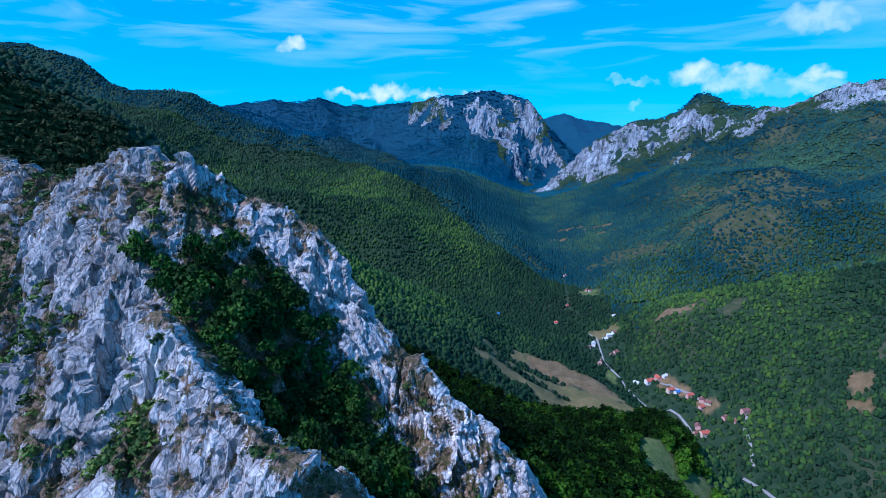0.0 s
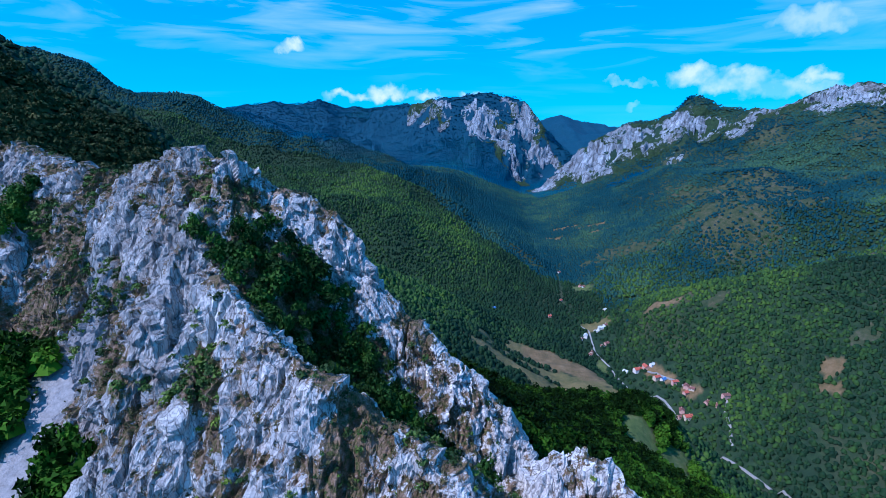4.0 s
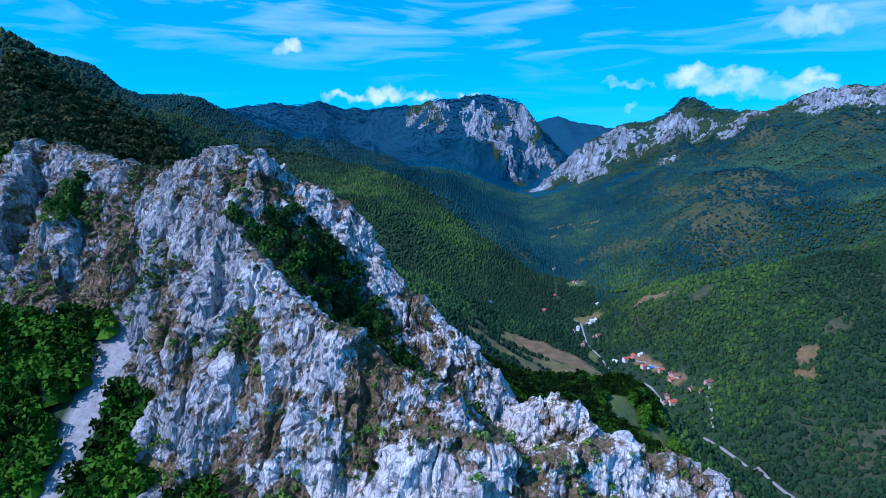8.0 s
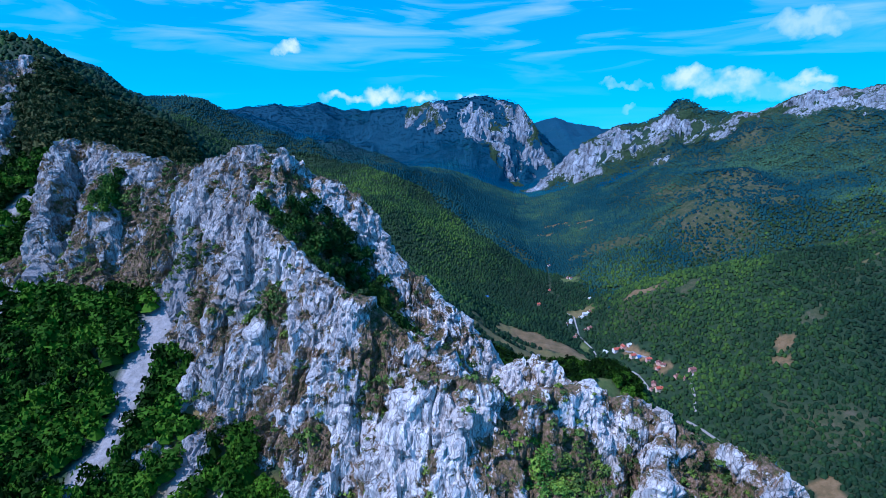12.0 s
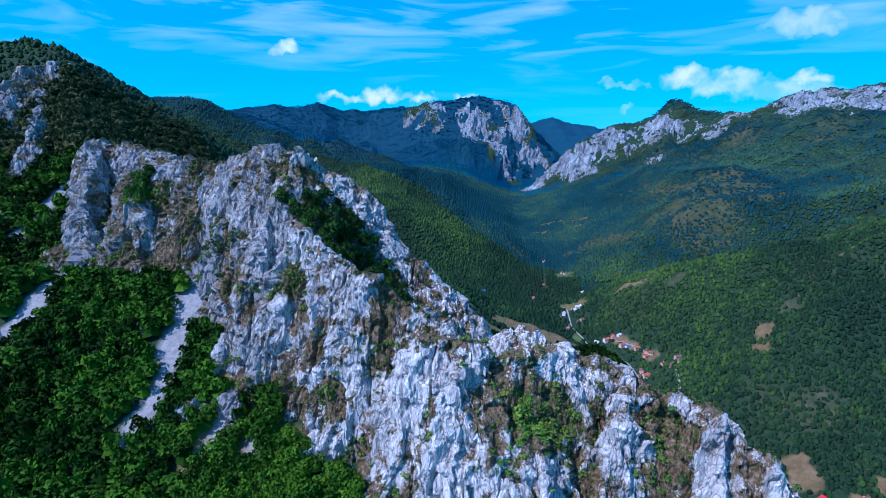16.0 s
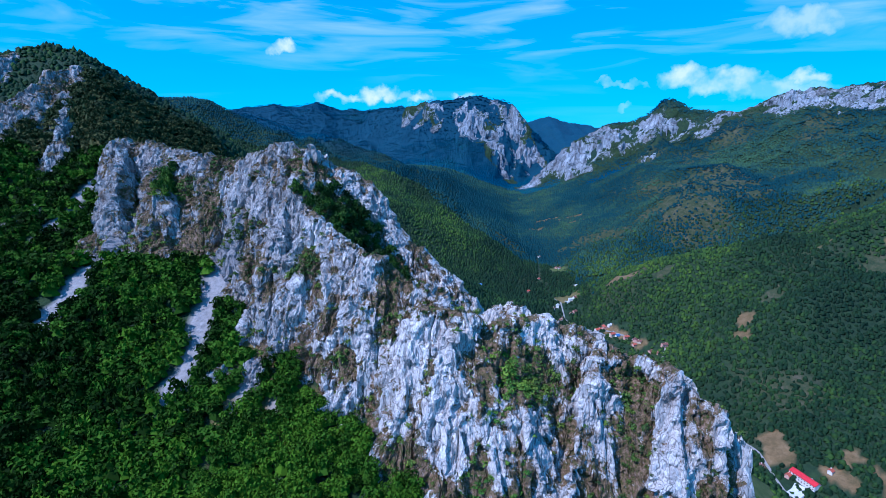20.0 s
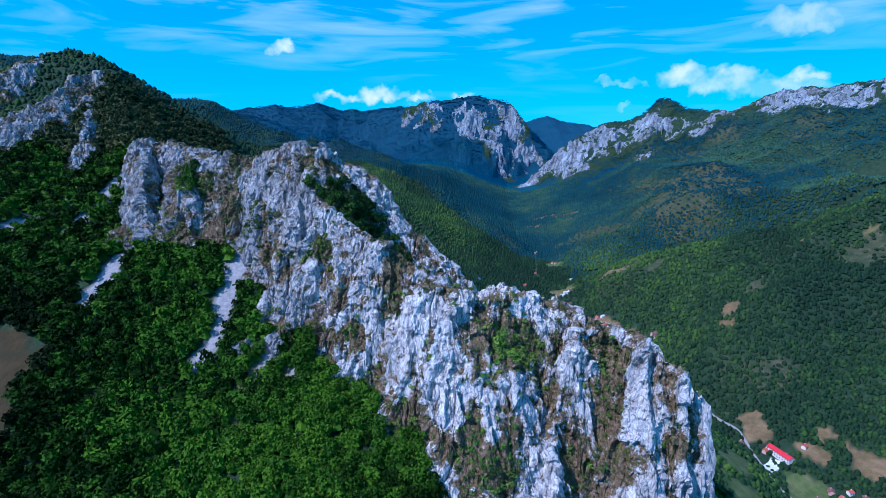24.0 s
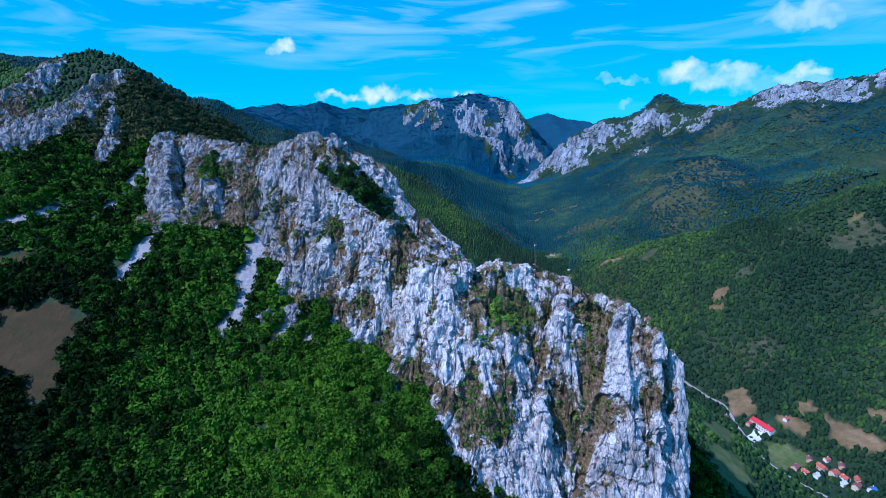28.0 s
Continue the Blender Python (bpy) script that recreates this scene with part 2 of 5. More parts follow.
# crag crests: x, y, z, upper slope of the left and of the right flank
CREST_FRONT = [(164, 33, -156, 4.0, 3.0), (148, 34, -140, 3.4, 2.0), (131, 43, -125, 2.4, 1.6), (109, 64, -118, 2.3, 1.4), (88, 70, -111, 2.2, 1.4),
               (66, 76, -108, 2.1, 1.3), (40, 66, -101, 2.0, 1.2), (22, 64, -98, 1.9, 1.2), (-8, 70, -97, 2.2, 1.2)]
CREST_WHITE = [(3, 87, -94, 1.9, 1.1), (-17, 97, -86, 1.9, 1.1), (-40, 104, -74, 2.0, 1.2), (-60, 118, -64, 2.0, 1.4), (-72, 128, -58, 2.1, 1.7),
               (-82, 137, -53, 2.2, 1.8), (-91, 140, -68, 2.0, 1.6)]
RIB_PEAK = [(-92, 180, -11, 1.5, 1.6), (-100, 165, -32, 1.6, 1.7), (-106, 150, -52, 1.7, 1.8), (-109, 138, -69, 1.8, 1.9), (-118, 126, -92, 2.0, 2.0), (-124, 116, -114, 2.0, 2.0), (-128, 104, -142, 2.0, 2.0)]
RIB_SPIKE = [(-82, 135, -56, 2.2, 2.2), (-88, 120, -84, 2.3, 2.3), (-94, 106, -116, 2.3, 2.3), (-98, 92, -146, 2.3, 2.3)]
CREST_BACK = [(-92, 180, -11, 1.6, 1.5), (-70, 194, -28, 1.7, 1.5), (-48, 190, -37, 1.8, 1.5), (-35, 186, -60, 1.8, 1.4), (-18, 184, -85, 1.8, 1.3),
              (0, 172, -98, 1.8, 1.3), (20, 170, -112, 1.8, 1.3), (32, 168, -128, 1.8, 1.4), (50, 155, -160, 1.8, 1.4)]
CREST_UPPER = [(-92, 180, -11, 1.6, 1.6), (-120, 195, -10, 1.6, 1.6), (-153, 210, -18, 1.6, 1.6), (-200, 238, -20, 1.0, 1.5), (-250, 276, -13, 1.05, 1.5),
               (-304, 296, -6, 1.9, 1.5), (-322, 318, -12, 2.2, 1.5)]
BUTTRESS_A = [(-290, 285, -10, 1.5, 1.8), (-268, 230, -35, 1.6, 2.6), (-256, 197, -65, 1.6, 2.8), (-250, 180, -88, 1.6, 2.8)]
BUTTRESS_B = [(-235, 262, -16, 1.3, 1.1), (-215, 200, -48, 1.4, 1.2), (-205, 175, -82, 1.4, 1.2)]
BUTTRESS_C = [(-153, 210, -18, 1.5, 1.5), (-150, 185, -55, 1.5, 1.5), (-140, 160, -85, 1.5, 1.5)]
KNOLL = [(40, 117, -112, 1.3, 1.4), (48, 116, -111, 1.3, 1.4), (60, 112, -116, 1.3, 1.4)]
BUTTRESS_D = [(92, 68, -112, 2.2, 2.2), (90, 56, -122, 2.3, 2.3), (85, 48, -132, 2.5, 2.5), (77, 40, -152, 2.6, 2.6), (70, 26, -188, 2.6, 2.6)]
BUTTRESS_E = [(129, 44, -126, 2.3, 2.3), (131, 34, -150, 2.6, 2.6), (132, 25, -176, 2.7, 2.7), (133, 14, -208, 2.7, 2.7)]
BUTTRESS_F = [(12, 64, -99, 2.0, 2.0), (8, 54, -116, 2.3, 2.3), (9, 44, -137, 2.5, 2.5), (4, 34, -157, 2.5, 2.5), (0, 24, -180, 2.5, 2.5), (-2, 12, -206, 2.5, 2.5)]
BUTTRESS_G = [(54, 44, -146, 2.4, 2.4), (55, 38, -160, 2.5, 2.5), (57, 28, -182, 2.6, 2.6), (58, 14, -214, 2.6, 2.6)]
BUTTRESS_H = [(-60, 113, -70, 2.0, 2.0), (-60, 106, -83, 2.2, 2.2), (-57, 94, -105, 2.4, 2.4), (-60, 76, -142, 2.4, 2.4)]
BUTTRESS_I = [(-24, 94, -92, 2.0, 2.0), (-30, 76, -126, 2.2, 2.2), (-36, 54, -165, 2.2, 2.2)]
CREST_LEFT = [(-398, 441, 74, 1.4, 1.4), (-412, 410, 72, 1.25, 1.25), (-425, 392, 64, 1.3, 1.3), (-436, 369, 46, 1.3, 1.3), (-449, 354, 32, 1.3, 1.3),
              (-488, 346, 12, 1.1, 1.1), (-512, 325, -12, 1.1, 1.1)]
CREST_NEAR_LEFT = [(-408, 396, 46, 1.3, 1.3), (-388, 350, 16, 1.3, 1.3), (-380, 326, -2, 1.5, 1.5)]
CREST_FAR_LEFT = [(-480, 520, 104, 1.0, 1.0), (-500, 480, 100, 0.95, 0.95), (-518, 430, 84, 1.1, 1.1), (-536, 372, 40, 0.9, 0.9), (-560, 345, 10, 1.0, 1.0)]
CRESTS = (("front_wall", CREST_FRONT), ("white_rib", CREST_WHITE), ("back_rib", CREST_BACK), ("peak_rib", RIB_PEAK), ("spike_rib", RIB_SPIKE), ("upper_wall", CREST_UPPER), ("buttress", BUTTRESS_A),
          ("buttress", BUTTRESS_B), ("buttress", BUTTRESS_C), ("buttress", BUTTRESS_D), ("buttress", BUTTRESS_E), ("buttress", BUTTRESS_F), ("buttress", BUTTRESS_G),
          ("buttress", BUTTRESS_H), ("buttress", BUTTRESS_I), ("knoll", KNOLL), ("left_rib", CREST_LEFT), ("left_rib", CREST_NEAR_LEFT), ("far_rib", CREST_FAR_LEFT))
# gullies, hollows and turf ledges cut into the faces: reach, depth, turf, and the line in plan
GULLIES = [(7, 9, 0.8, [(-84, 124), (-76, 112)]), (5.5, 6, 0.7, [(-28, 98), (-27, 91), (-27, 84), (-30, 74), (-34, 65), (-40, 56)]), (6, 6, 0.7, [(-52, 79), (-48, 73)]),
           (8, 12, 0.9, [(26, 54), (44, 58), (62, 62), (78, 56)]), (5, 11, 0.8, [(31, 48), (27, 42), (22, 31), (19, 22), (17, 8)]), (6, 11, 0.8, [(107, 61), (107, 53), (115, 44), (104, 39)]),
           (5, 5, 0.6, [(-3, 53), (-5, 48)]), (6, 8, 0.7, [(-11, 44), (-14, 34), (-18, 22)]), (5, 9, 0.8, [(47, 38), (45, 26), (42, 12)]), (5, 6, 0.6, [(28, 70), (35, 60)]),
           (6, 14, 0.1, [(-269, 267), (-255, 233), (-248, 206)]), (13, 5, 0.3, [(-212, 214), (-183, 200)]), (11, 4, 0.35, [(-222, 178), (-191, 182), (-160, 173)]),
           (6, 9, 0.7, [(119, 43), (114, 36), (106, 28), (98, 16)]), (5, 7, 0.7, [(142, 30), (139, 22), (138, 10)]), (5, 7, 0.5, [(73, 40), (88, 34), (92, 20)]), (4, 6, 0.6, [(-63, 98), (-68, 90), (-74, 80)]),
           (5, 8, 0.5, [(-137, 160), (-126, 140), (-117, 120), (-111, 100)]), (5, 7, 0.6, [(-92, 104), (-82, 88)]), (6, 5, 0.8, [(-20, 82), (-6, 80)]), (9, 6, 0.8, [(30, 92), (48, 98), (66, 92)]),
           (8, 5, 0.5, [(-120, 204), (-170, 216)]), (3, 9, 0.2, [(158, 30), (157, 14)]), (4, 7, 0.4, [(-155, 196), (-162, 180)]), (14, 4, 0.7, [(-60, 158), (-30, 142), (0, 126)])]

# turf hollows on the faces: x, y, z, reach, how leafy
HOLLOWS = [(53, 61, -136, 20, 1.0), (112, 55, -138, 12, 0.7), (86, 30, -203, 17, 0.5), (119, 19, -194, 18, 0.1), (35, 16, -195, 19, 0.6), (8, 24, -183, 12, 0.1), (-32, 87, -115, 11, 0.1),
           (-3, 53, -137, 7, 0.4), (-55, 82, -132, 9, 0.2), (-18, 39, -175, 15, 0.4), (146, 23, -182, 12, 0.5), (-85, 124, -87, 14, 1.0), (-144, 169, -69, 18, 0.5), (-26, 160, -96, 12, 0.4),
           (-169, 188, -63, 13, 0.3), (-261, 187, -86, 12, 0.3),
           (-102, 175, -26, 9, 0.2), (-137, 189, -34, 7, 0.2), (-205, 216, -46, 15, 0.7), (-179, 222, -23, 9, 0.2), (-86, 173, -26, 9, 0.1), (-249, 249, -33, 9, 0.2), (-97, 163, -42, 7, 0.5)]


def crag(x, y):
    """Height of the limestone, and which of the crests it belongs to."""
    warp = fbm(x, y, 4.0, 22, 2)
    h, owner, top = None, np.zeros(x.shape, int), np.full(x.shape, -1e9)
    for n, (_, line) in enumerate(CRESTS):
        d, side, (z, sl, sr) = along(x, y, line)
        if n not in (0, 1):
            d = d * (1 + 0.12 * warp)
        one = z - (sr + (sl - sr) * (0.5 + 0.5 * side)) * d
        owner, top = np.where(one > top, n, owner), np.maximum(one, top)
        h = one if h is None else smax(h, one, 2.5)
    wx, wy = x + 4 * fbm(x, y, 7.0, 14, 2), y + 4 * fbm(x, y, 31.0, 14, 2)
    for reach, depth, _, line in GULLIES:
        h = h - 0.72 * depth * np.exp(-(along(wx, wy, line)[0] / reach) ** 2)
    return h - 5.0 * np.maximum(x - 163, 0), owner


def sheet(name, xs, ys, z, keep=None):
    """A grid mesh over xs, ys with the heights z (rows along y)."""
    ny, nx = z.shape
    gx, gy = np.meshgrid(xs, ys)
    co = np.stack([gx, gy, z], -1).reshape(-1, 3)
    return grid_mesh(name, co, nx, ny, keep)


def grid_mesh(name, co, nx, ny, keep=None):
    i = np.arange(nx * ny).reshape(ny, nx)
    quads = np.stack([i[:-1, :-1], i[:-1, 1:], i[1:, 1:], i[1:, :-1]], -1).reshape(-1, 4)
    index = None
    if keep is not None:
        cell = (keep[:-1, :-1] | keep[:-1, 1:] | keep[1:, 1:] | keep[1:, :-1]).ravel()
        quads = quads[cell]
        index, flat = np.unique(quads, return_inverse=True)
        quads, co = flat.reshape(-1, 4), co[index]
    me = bpy.data.meshes.new(name)
    raw_mesh(me, co, quads)
    return me, index


def raw_mesh(me, co, faces):
    n, k = faces.shape
    me.vertices.add(len(co))
    me.vertices.foreach_set("co", np.ascontiguousarray(co, dtype=np.float32).ravel())
    me.loops.add(n * k)
    me.loops.foreach_set("vertex_index", np.ascontiguousarray(faces, dtype=np.int32).ravel())
    me.polygons.add(n)
    me.polygons.foreach_set("loop_start", np.arange(0, n * k, k, dtype=np.int32))
    me.update(calc_edges=True)


def attribute(me, name, values):
    a = me.attributes.new(name, "FLOAT", "POINT")
    a.data.foreach_set("value", np.ascontiguousarray(values, dtype=np.float32).ravel())


def spaced(lo, hi, a, b, fine, grow, coarse):
    """Places from lo to hi, fine apart from a to b and growing to coarse outside."""
    mid = list(np.arange(a, b + fine, fine))
    right, left, s, p = [], [], fine, mid[-1]
    while p < hi:
        s = min(s * grow, coarse)
        p += s
        right.append(p)
    s, p = fine, a
    while p > lo:
        s = min(s * grow, coarse)
        p -= s
        left.append(p)
    return np.array(left[::-1] + mid + right)

# ---- materials ----


def material(name):
    m = bpy.data.materials.new(name)
    m.use_nodes = True
    add, link = nodes_of(m.node_tree)
    p = m.node_tree.nodes["Principled BSDF"]
    p.inputs["Roughness"].default_value = 0.85
    p.inputs["Specular IOR Level"].default_value = 0.25
    return m, add, link, p


def noise_node(add, link, size, detail=6.0, rough=0.6, stretch=None, distort=0.0):
    """Noise in metres of the world."""
    pos = add("ShaderNodeNewGeometry")
    n = add("ShaderNodeTexNoise")
    n.inputs["Scale"].default_value, n.inputs["Detail"].default_value, n.inputs["Roughness"].default_value = 1.0, detail, rough
    n.inputs["Distortion"].default_value = distort
    mp = add("ShaderNodeMapping")
    s = stretch or (1, 1, 1)
    mp.inputs["Scale"].default_value = tuple(v / size for v in s)
    link(pos.outputs["Position"], mp.inputs["Vector"])
    link(mp.outputs[0], n.inputs["Vector"])
    return n.outputs["Fac"]


def ramp_node(add, link, fac, *stops):
    r = add("ShaderNodeValToRGB")
    while len(r.color_ramp.elements) < len(stops):
        r.color_ramp.elements.new(0.5)
    for e, (at, colour) in zip(r.color_ramp.elements, stops):
        e.position, e.color = at, (*colour, 1)
    link(fac, r.inputs[0])
    return r.outputs[0]


def range_node(add, link, fac, a, b, lo=0.0, hi=1.0):
    r = add("ShaderNodeMapRange")
    for k, v in ((1, a), (2, b), (3, lo), (4, hi)):
        r.inputs[k].default_value = v
    link(fac, r.inputs[0])
    return r.outputs[0]


def mix_node(add, link, fac, a, b, blend="MIX"):
    m = add("ShaderNodeMixRGB", blend_type=blend)
    for k, v in ((0, fac), (1, a), (2, b)):
        if isinstance(v, float):
            m.inputs[k].default_value = v
        elif isinstance(v, tuple):
            m.inputs[k].default_value = (*v, 1)
        else:
            link(v, m.inputs[k])
    return m.outputs[0]


def times_node(add, link, a, b):
    m = add("ShaderNodeMath", operation="MULTIPLY", use_clamp=True)
    for k, v in ((0, a), (1, b)):
        if isinstance(v, float):
            m.inputs[k].default_value = v
        else:
            link(v, m.inputs[k])
    return m.outputs[0]


def attr_node(add, name):
    return add("ShaderNodeAttribute", attribute_name=name).outputs["Fac"]


def bump_node(add, link, p, height, strength, distance):
    b = add("ShaderNodeBump")
    b.inputs["Strength"].default_value, b.inputs["Distance"].default_value = strength, distance
    link(height, b.inputs["Height"])
    link(b.outputs[0], p.inputs["Normal"])


def limestone(name, grain, scale=1.0, turf=(), tone=(1.0, 1.0, 1.0)):
    """Pale limestone, greyer by the attribute grey (weathering, and weaker sun painted in), tinted by tone, with dark
    cracks and rust stains, and dry turf where the attribute turf says so.
    """
    m, add, link, p = material(name)
    big = noise_node(add, link, 30 * scale, 5.0, 0.6)
    mid = noise_node(add, link, 5 * scale, 9.0, 0.72, (1, 1, 0.13), 0.4)
    fine = noise_node(add, link, grain, 9.0, 0.8, (1, 1, 0.2))
    fresh = ramp_node(add, link, mid, (0.30, (0.28, 0.265, 0.25)), (0.38, (0.60, 0.58, 0.565)), (0.48, (0.78, 0.765, 0.75)), (0.66, (0.87, 0.855, 0.84)))
    lesser = ramp_node(add, link, mid, (0.28, (0.09, 0.09, 0.088)), (0.40, (0.27, 0.265, 0.26)), (0.52, (0.46, 0.455, 0.445)), (0.72, (0.62, 0.615, 0.60)))
    base = mix_node(add, link, attr_node(add, "grey"), fresh, lesser)
    base = mix_node(add, link, 0.45, base, ramp_node(add, link, fine, (0.33, (0.26, 0.25, 0.24)), (0.42, (0.74, 0.73, 0.71)), (0.50, (1.0, 1.0, 0.99))), "MULTIPLY")
    # cracks, mostly upright
    pos = add("ShaderNodeNewGeometry")
    warp = add("ShaderNodeMixRGB", blend_type="ADD")
    warp.inputs[0].default_value = 1.0
    wn = add("ShaderNodeTexNoise")
    wn.inputs["Scale"].default_value, wn.inputs["Detail"].default_value = 0.35 / scale, 4.0
    link(pos.outputs["Position"], wn.inputs["Vector"])
    sc = add("ShaderNodeMixRGB", blend_type="MULTIPLY")
    sc.inputs[0].default_value = 1.0
    link(wn.outputs["Color"], sc.inputs[1])
    sc.inputs[2].default_value = (2.2 * scale, 2.2 * scale, 2.2 * scale, 1)
    link(pos.outputs["Position"], warp.inputs[1])
    link(sc.outputs[0], warp.inputs[2])
    relief = []
    for size, dark, thick in ((3.6, 0.75, 0.05), (1.2, 0.5, 0.06)):
        mp = add("ShaderNodeMapping")
        mp.inputs["Scale"].default_value = (1 / (size * scale), 1 / (size * scale), 0.22 / (size * scale))
        mp.inputs["Rotation"].default_value = (0.15, 0.2, 0)
        link(warp.outputs[0], mp.inputs["Vector"])
        v = add("ShaderNodeTexVoronoi", feature="DISTANCE_TO_EDGE")
        v.inputs["Scale"].default_value = 1.0
        link(mp.outputs[0], v.inputs["Vector"])
        cell = add("ShaderNodeTexVoronoi", feature="F1")
        cell.inputs["Scale"].default_value = 1.0
        link(mp.outputs[0], cell.inputs["Vector"])
        own = add("ShaderNodeSeparateColor")
        link(cell.outputs["Color"], own.inputs[0])
        base = mix_node(add, link, 1.0, base, ramp_node(add, link, own.outputs[0], (0.0, (0.78, 0.78, 0.78)), (1.0, (1.08, 1.075, 1.06))), "MULTIPLY")
        relief.append(range_node(add, link, own.outputs[1], 0.0, 1.0, -0.25, 0.25))
        base = mix_node(add, link, range_node(add, link, v.outputs["Distance"], 0.0, thick, dark, 0.0), base, (0.05, 0.048, 0.045))
        relief.append(range_node(add, link, v.outputs["Distance"], 0.0, 0.13, -0.28, 0.0))
    stain = times_node(add, link, range_node(add, link, big, 0.54, 0.68), range_node(add, link, fine, 0.4, 0.6, 0.1, 0.7))
    base = mix_node(add, link, stain, base, (0.22, 0.15, 0.10))
    # even tint over the rock; on the far walls it paints in haze
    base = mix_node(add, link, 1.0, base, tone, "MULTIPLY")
    rag = noise_node(add, link, 3.2 * scale, 9.0, 0.82)
    t = add("ShaderNodeMath", operation="ADD")
    link(attr_node(add, "turf"), t.inputs[0])
    link(range_node(add, link, rag, 0.25, 0.75, -0.8, 0.8), t.inputs[1])
    mask = range_node(add, link, t.outputs[0], 0.45, 0.56)
    grass = ramp_node(add, link, noise_node(add, link, 2.6 * scale, 8.0, 0.82), *turf)
    base = mix_node(add, link, mask, base, grass)
    pebble = ramp_node(add, link, noise_node(add, link, 0.9 * scale, 6.0, 0.8), (0.3, (0.17, 0.165, 0.16)), (0.55, (0.31, 0.30, 0.295)), (0.75, (0.42, 0.41, 0.40)))
    base = mix_node(add, link, attr_node(add, "scree"), base, pebble)
    link(base, p.inputs["Base Color"])
    height = fine
    for more in [mid] + relief:
        h = add("ShaderNodeMath", operation="ADD")
        link(height, h.inputs[0])
        link(more, h.inputs[1])
        height = h.outputs[0]
    bump_node(add, link, p, height, 1.0, 0.6 * scale)
    p.inputs["Roughness"].default_value = 0.9
    return m


def leafage(name, dark, mid, light, per_object=False, gloss=0.25, rough=0.7):
    """Leaves; each clump (or each tree) has its own shade of green."""
    m, add, link, p = material(name)
    if per_object:
        rnd = add("ShaderNodeObjectInfo").outputs["Random"]
        isl = add("ShaderNodeNewGeometry").outputs["Random Per Island"]
        k = add("ShaderNodeMath", operation="MULTIPLY_ADD")
        link(isl, k.inputs[0])
        k.inputs[1].default_value = 0.35
        s = add("ShaderNodeMath", operation="MULTIPLY")
        link(rnd, s.inputs[0])
        s.inputs[1].default_value = 0.65
        link(s.outputs[0], k.inputs[2])
        rnd = k.outputs[0]
    else:
        rnd = attr_node(add, "shade")
    patch = noise_node(add, link, 60, 3.0, 0.5)
    k = add("ShaderNodeMath", operation="MULTIPLY_ADD")
    link(patch, k.inputs[0])
    k.inputs[1].default_value, k.inputs[2].default_value = 0.9, -0.45
    s = add("ShaderNodeMath", operation="ADD")
    link(rnd, s.inputs[0])
    link(k.outputs[0], s.inputs[1])
    wide = add("ShaderNodeMath", operation="ADD")
    link(s.outputs[0], wide.inputs[0])
    link(range_node(add, link, noise_node(add, link, 330, 3.0, 0.5), 0.35, 0.65, -0.36, 0.36), wide.inputs[1])
    s = wide
    link(ramp_node(add, link, s.outputs[0], (0.0, dark), (0.45, mid), (0.82, light), (1.0, (light[0] * 1.55, light[1] * 1.35, light[2]))), p.inputs["Base Color"])
    p.inputs["Roughness"].default_value, p.inputs["Specular IOR Level"].default_value = rough, gloss
    return m


